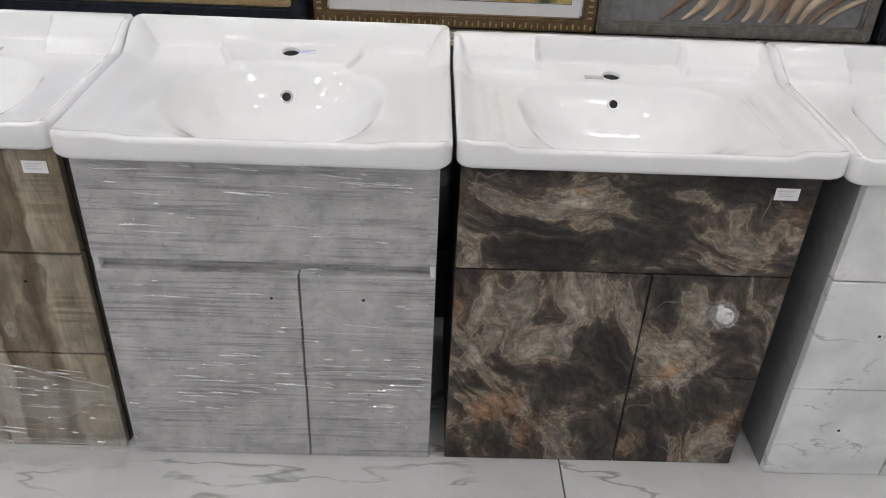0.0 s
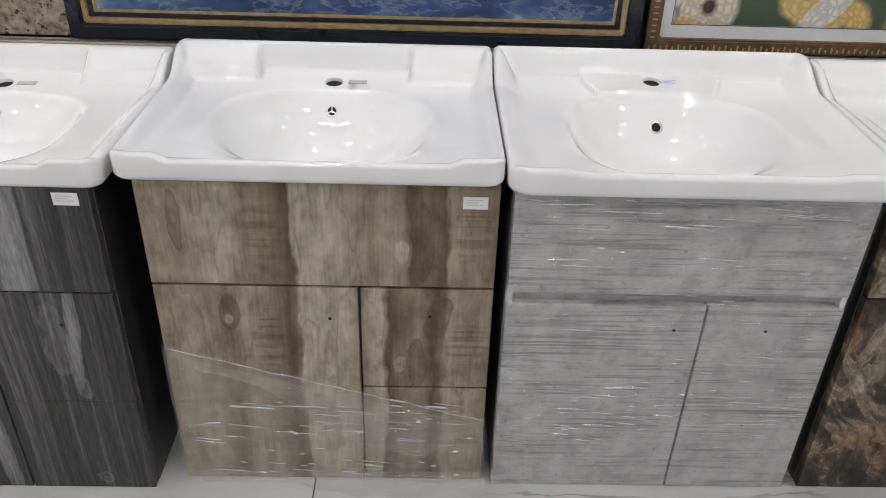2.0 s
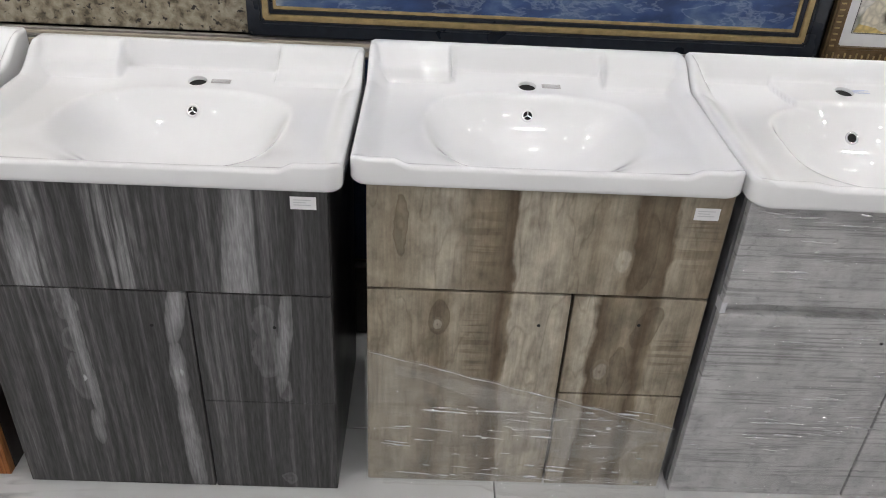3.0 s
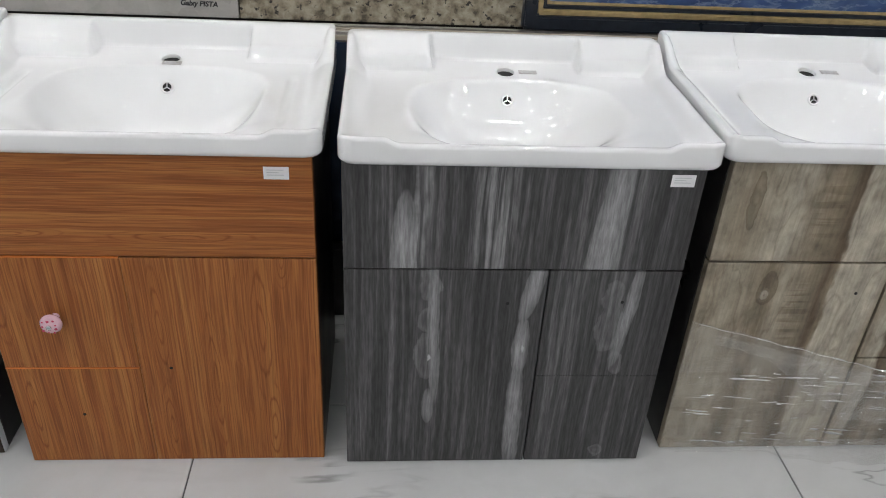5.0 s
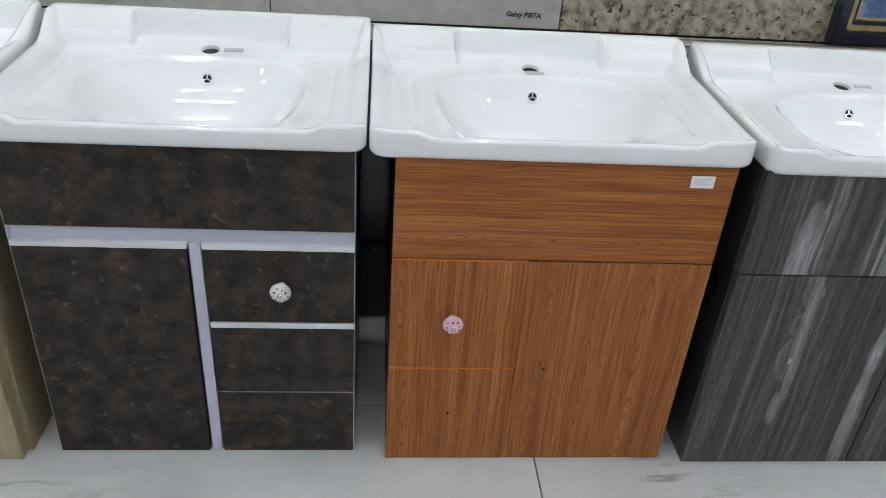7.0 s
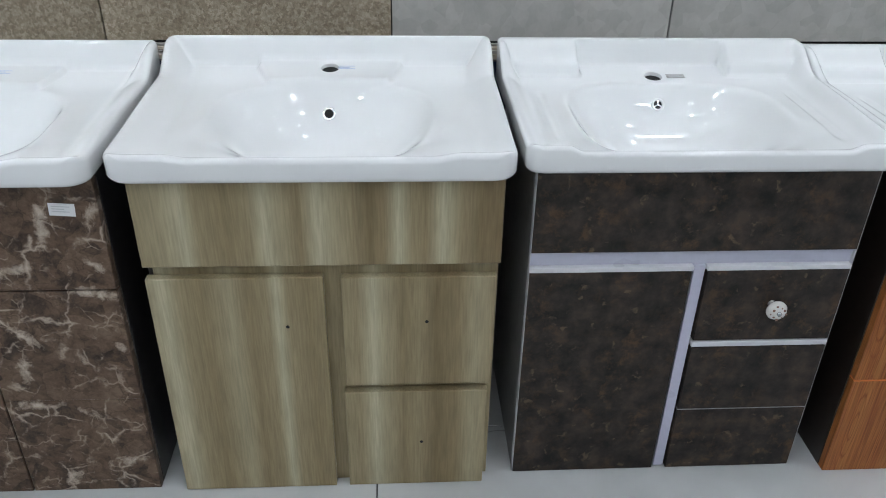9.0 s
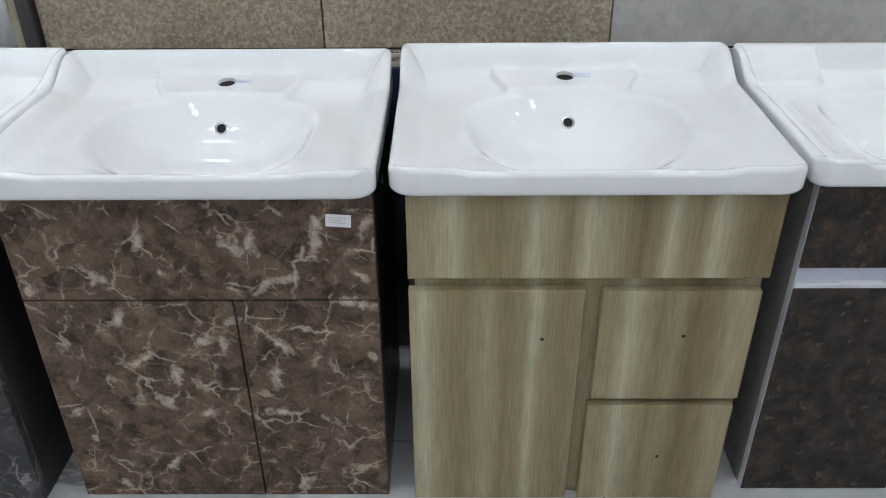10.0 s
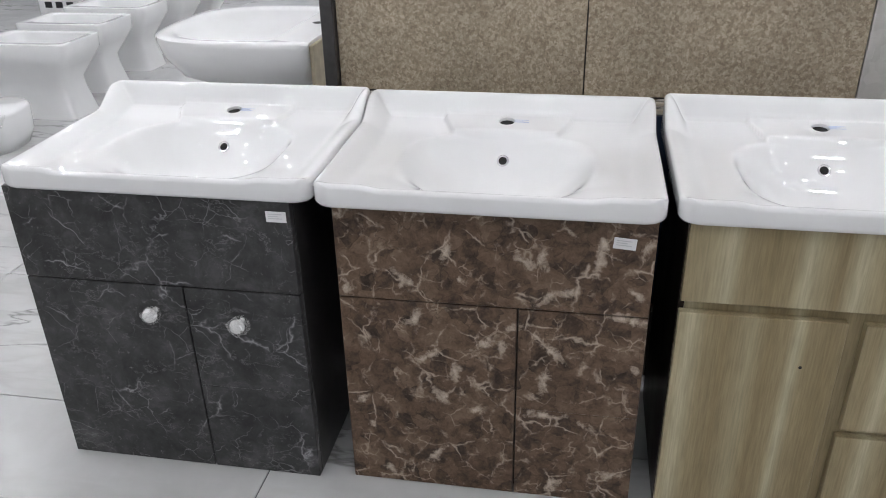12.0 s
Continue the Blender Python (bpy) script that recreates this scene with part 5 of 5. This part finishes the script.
def ribbed_picture(x, wide, body, dash, label):
    p = thing("framed_picture", x, FRONT, Z0, 0, label, "picture", "pictures on the ledge")
    h = wide / 2
    part("moulding", ring_bars(-h, h, 0, 0.80, 0.028, -0.024, -0.002, 0.004), body, p)
    ribs = []
    n = int(wide / 0.0125)
    for k in range(n):
        cx = -h + 0.008 + k * (wide - 0.016) / (n - 1)
        ribs.append(slab(cx - 0.0016, cx + 0.0016, -0.0262, -0.0232, 0.006, 0.013 + 0.004 * (k % 2), 0))
    for side in (-1, 1):
        for k in range(18):
            z = 0.03 + 0.0125 * k
            ribs.append(slab(side * (h - 0.012) - 0.005, side * (h - 0.012) + 0.005, -0.0262, -0.0232, z, z + 0.003, 0))
    tagged(part("beading", join(*ribs), dash, p, "small shiny beading"), kind="stuff")
    return p, h


p, h = ribbed_picture(0.030, 0.598, BRONZE, GOLD, "yellow and white flower print in a bronze frame")
part("mount", slab(-h + 0.0275, h - 0.0275, -0.010, -0.004, 0.0275, 0.77, 0), CREAM, p, "white mount")
part("mount_line", ring_bars(-h + 0.052, h - 0.052, 0.055, 0.75, 0.0012, -0.0108, -0.0102, 0), LINE, p, "thin black line")
part("print", slab(-h + 0.054, h - 0.054, -0.0106, -0.0101, 0.057, 0.748, 0), flower_material(), p, "flower print")

p, h = ribbed_picture(0.632, 0.598, PEWTER, PEWTER, "carved feather-leaf relief in a ribbed pewter frame")
BACK_GREY = plain("grey_painted_panel", (0.20, 0.205, 0.21), 0.4, grain=0.15)
part("panel", slab(-h + 0.0275, h - 0.0275, -0.008, -0.004, 0.0275, 0.77, 0), BACK_GREY, p)
LEAF = plain("carved_beige_wood", (0.42, 0.32, 0.23), 0.45, grain=0.2, scale=25)
LEAF_DARK = plain("carved_brown_wood", (0.20, 0.13, 0.085), 0.45, grain=0.2, scale=25)
for k in range(11):
    lean = 0.25 + 0.13 * k
    x0 = -0.16 + 0.036 * k

    def leaf_point(u, v, x0=x0, lean=lean, k=k):
        s = u * 0.24
        wide = 0.017 * math.sin(math.pi * min(1, 0.06 + u * 0.94)) ** 0.7
        cx = x0 + lean * s + 0.035 * math.sin(u * 6 + k * 0.35)
        return (cx + (v - 0.5) * 2 * wide, -0.0095 - 0.006 * math.sin(math.pi * v), 0.034 + s * 0.85)

    part("carved_leaf", sheet(20, 6, leaf_point), LEAF if k % 3 else LEAF_DARK, p, "", True)

p = thing("framed_picture", 1.245, FRONT, Z0, 0, "dark picture in a black frame", "picture", "pictures on the ledge")
part("moulding", ring_bars(-0.30, 0.30, 0, 0.80, 0.04, -0.03, -0.002, 0.004), NAVY_WOOD, p)
part("canvas", slab(-0.262, 0.262, -0.009, -0.003, 0.038, 0.762, 0), BACK_GREY, p)


# ---- sanitary ware beyond the rack's end ----
def round_box(cx, cy, hx, hy, z, n=3.2, count=40, flat=None):
    out = []
    for k in range(count):
        a = 2 * math.pi * k / count
        ca, sa = math.cos(a), math.sin(a)
        x = cx + hx * math.copysign(abs(ca) ** (2 / n), ca)
        y = cy + hy * math.copysign(abs(sa) ** (2 / n), sa)
        if flat is not None:
            x = min(x, flat)
        out.append((x, y, z))
    return out


def toilet_pan(x, y, label):
    t = thing("toilet_pan", x, y, 0, 0, label, "toilet", "row of toilet pans")
    R = round_box
    rings = [R(-0.30, 0, 0.25, 0.130, 0.0, 7, 64), R(-0.30, 0, 0.245, 0.125, 0.015, 7, 64), R(-0.30, 0, 0.215, 0.105, 0.14, 7, 64), R(-0.30, 0, 0.212, 0.104, 0.19, 7, 64), R(-0.285, 0, 0.252, 0.150, 0.275, 8, 64), R(-0.275, 0, 0.272, 0.180, 0.33, 9, 64), R(-0.275, 0, 0.275, 0.184, 0.392, 9, 64), R(-0.275, 0, 0.272, 0.181, 0.398, 9, 64), R(-0.265, 0, 0.262, 0.170, 0.400, 8, 64), R(-0.255, 0, 0.222, 0.132, 0.400, 7, 64), R(-0.255, 0, 0.216, 0.126, 0.394, 7, 64), R(-0.255, 0, 0.208, 0.120, 0.33, 6, 64), R(-0.26, 0, 0.16, 0.095, 0.22, 4, 64), R(-0.27, 0, 0.06, 0.05, 0.18, 2.5, 64)]
    part("pan_body", loft(rings), CERAMIC, t, "", True, 50)
    # black disc paints the shade in the outlet
    part("water_shadow", lathe([(0.062, 0.0), (0.0, 0.001)], pose(-0.265, 0, 0.196), 20), HOLE_SHADE, t, "dark outlet")
    return t


for px, py in ((-6.46, 3.55), (-6.55, 4.05), (-6.58, 4.55), (-6.56, 5.02), (-6.55, 5.50)):
    toilet_pan(px, py, "white ceramic squared toilet pan standing on the floor")

pan = thing("wrapped_seat_lid", -6.55, 3.03, 0, 8, "white plastic seat wrapped in torn film", "toilet seat")
part("lid", loft([round_box(-0.2, 0, 0.21, 0.17, 0.0, 3), round_box(-0.2, 0, 0.235, 0.195, 0.06, 3), round_box(-0.2, 0, 0.24, 0.20, 0.17, 3), round_box(-0.2, 0, 0.23, 0.19, 0.185, 3)]), CERAMIC, pan, "", True)
part("film", sheet(30, 8, lambda u, v: (-0.44 + 0.49 * u, -0.202 + 0.06 * v - 0.004, 0.15 + 0.045 * v + 0.008 * noise.noise(Vector((u * 12, v * 4, 1))))), FILM_SHEET, pan, "torn clear film", True)

stand = thing("pedestal_basin", -4.610, 2.02, 0, 0, "white pedestal basin with an unglazed brown back", "wash basin")


def half_ring(reach, wide, z, n=3.4):
    return round_box(-0.16, 0, reach - 0.16, wide, z, n, 64, 0.0)


R = half_ring
rings = [R(0.26, 0.16, 0.668), R(0.36, 0.225, 0.674), R(0.43, 0.258, 0.695), R(0.475, 0.272, 0.745), R(0.49, 0.276, 0.786), R(0.488, 0.275, 0.797), R(0.478, 0.268, 0.802)]
inner = round_box(-0.225, 0, 0.232, 0.240, 0.800, 2.6, 64, -0.11)
rings += [inner, [(x * 0.97 - 0.004, y * 0.96, 0.79) for x, y, z in inner], [(-0.24 + (x + 0.24) * 0.8, y * 0.8, 0.73) for x, y, z in inner], [(-0.24 + (x + 0.24) * 0.3, y * 0.3, 0.69) for x, y, z in inner]]
part("basin_body", loft(rings), CERAMIC, stand, "", True, 50)
part("back_plate", slab(0.0015, 0.012, -0.262, 0.262, 0.672, 0.796, 0.002), SHADE_CERAMIC, stand, "unglazed brownish back")
# no bore here: a black disc paints the hole's shade
part("tap_hole", lathe([(0.018, 0.0), (0.0, 0.0004)], pose(-0.055, 0, 0.8026), 20), HOLE_SHADE, stand, "dark tap hole")
part("pedestal", loft([round_box(-0.19, 0, 0.11, 0.13, 0.0, 3), round_box(-0.19, 0, 0.10, 0.12, 0.03, 3), round_box(-0.18, 0, 0.085, 0.095, 0.25, 3), round_box(-0.18, 0, 0.09, 0.10, 0.55, 3), round_box(-0.19, 0, 0.12, 0.13, 0.6685, 3)]), CERAMIC, stand, "white ceramic pedestal", True)

box = thing("carton", -8.14, 6.05, 0, 0, "white cardboard carton with black print on the floor", "carton")
part("carton_body", slab(-0.36, 0.36, 0.0, 0.40, 0.0, 0.17, 0.003), PAPER, box)
part("print", join(*[slab(-0.30 + 0.10 * k, -0.235 + 0.10 * k, -0.002, -0.0005, 0.085, 0.135, 0) for k in range(6)]), MARKER, box, "bold black printed bars")

# ---- floor tiles ----
tile_me = None
for i in range(-9, 4):
    for j in range(-8, 12):
        x, y = FLOOR_X + TILE_X * (i + 0.5), FLOOR_Y + TILE_Y * (j + 0.5)
        if y > 7.6 or x > 4.3 or y < -3.6:
            continue
        if tile_me is None:
            bm = slab(-TILE_X / 2 + 0.0016, TILE_X / 2 - 0.0016, -TILE_Y / 2 + 0.0016, TILE_Y / 2 - 0.0016, -0.0035, 0.0, 0.0006)
            tile_me = bpy.data.meshes.new("tile")
            bm.to_mesh(tile_me)
            bm.free()
            tile_me.materials.append(FLOOR)
        ob = new("tile", tile_me)
        ob.matrix_basis = pose(x, y, 0)
        ob.parent = floor
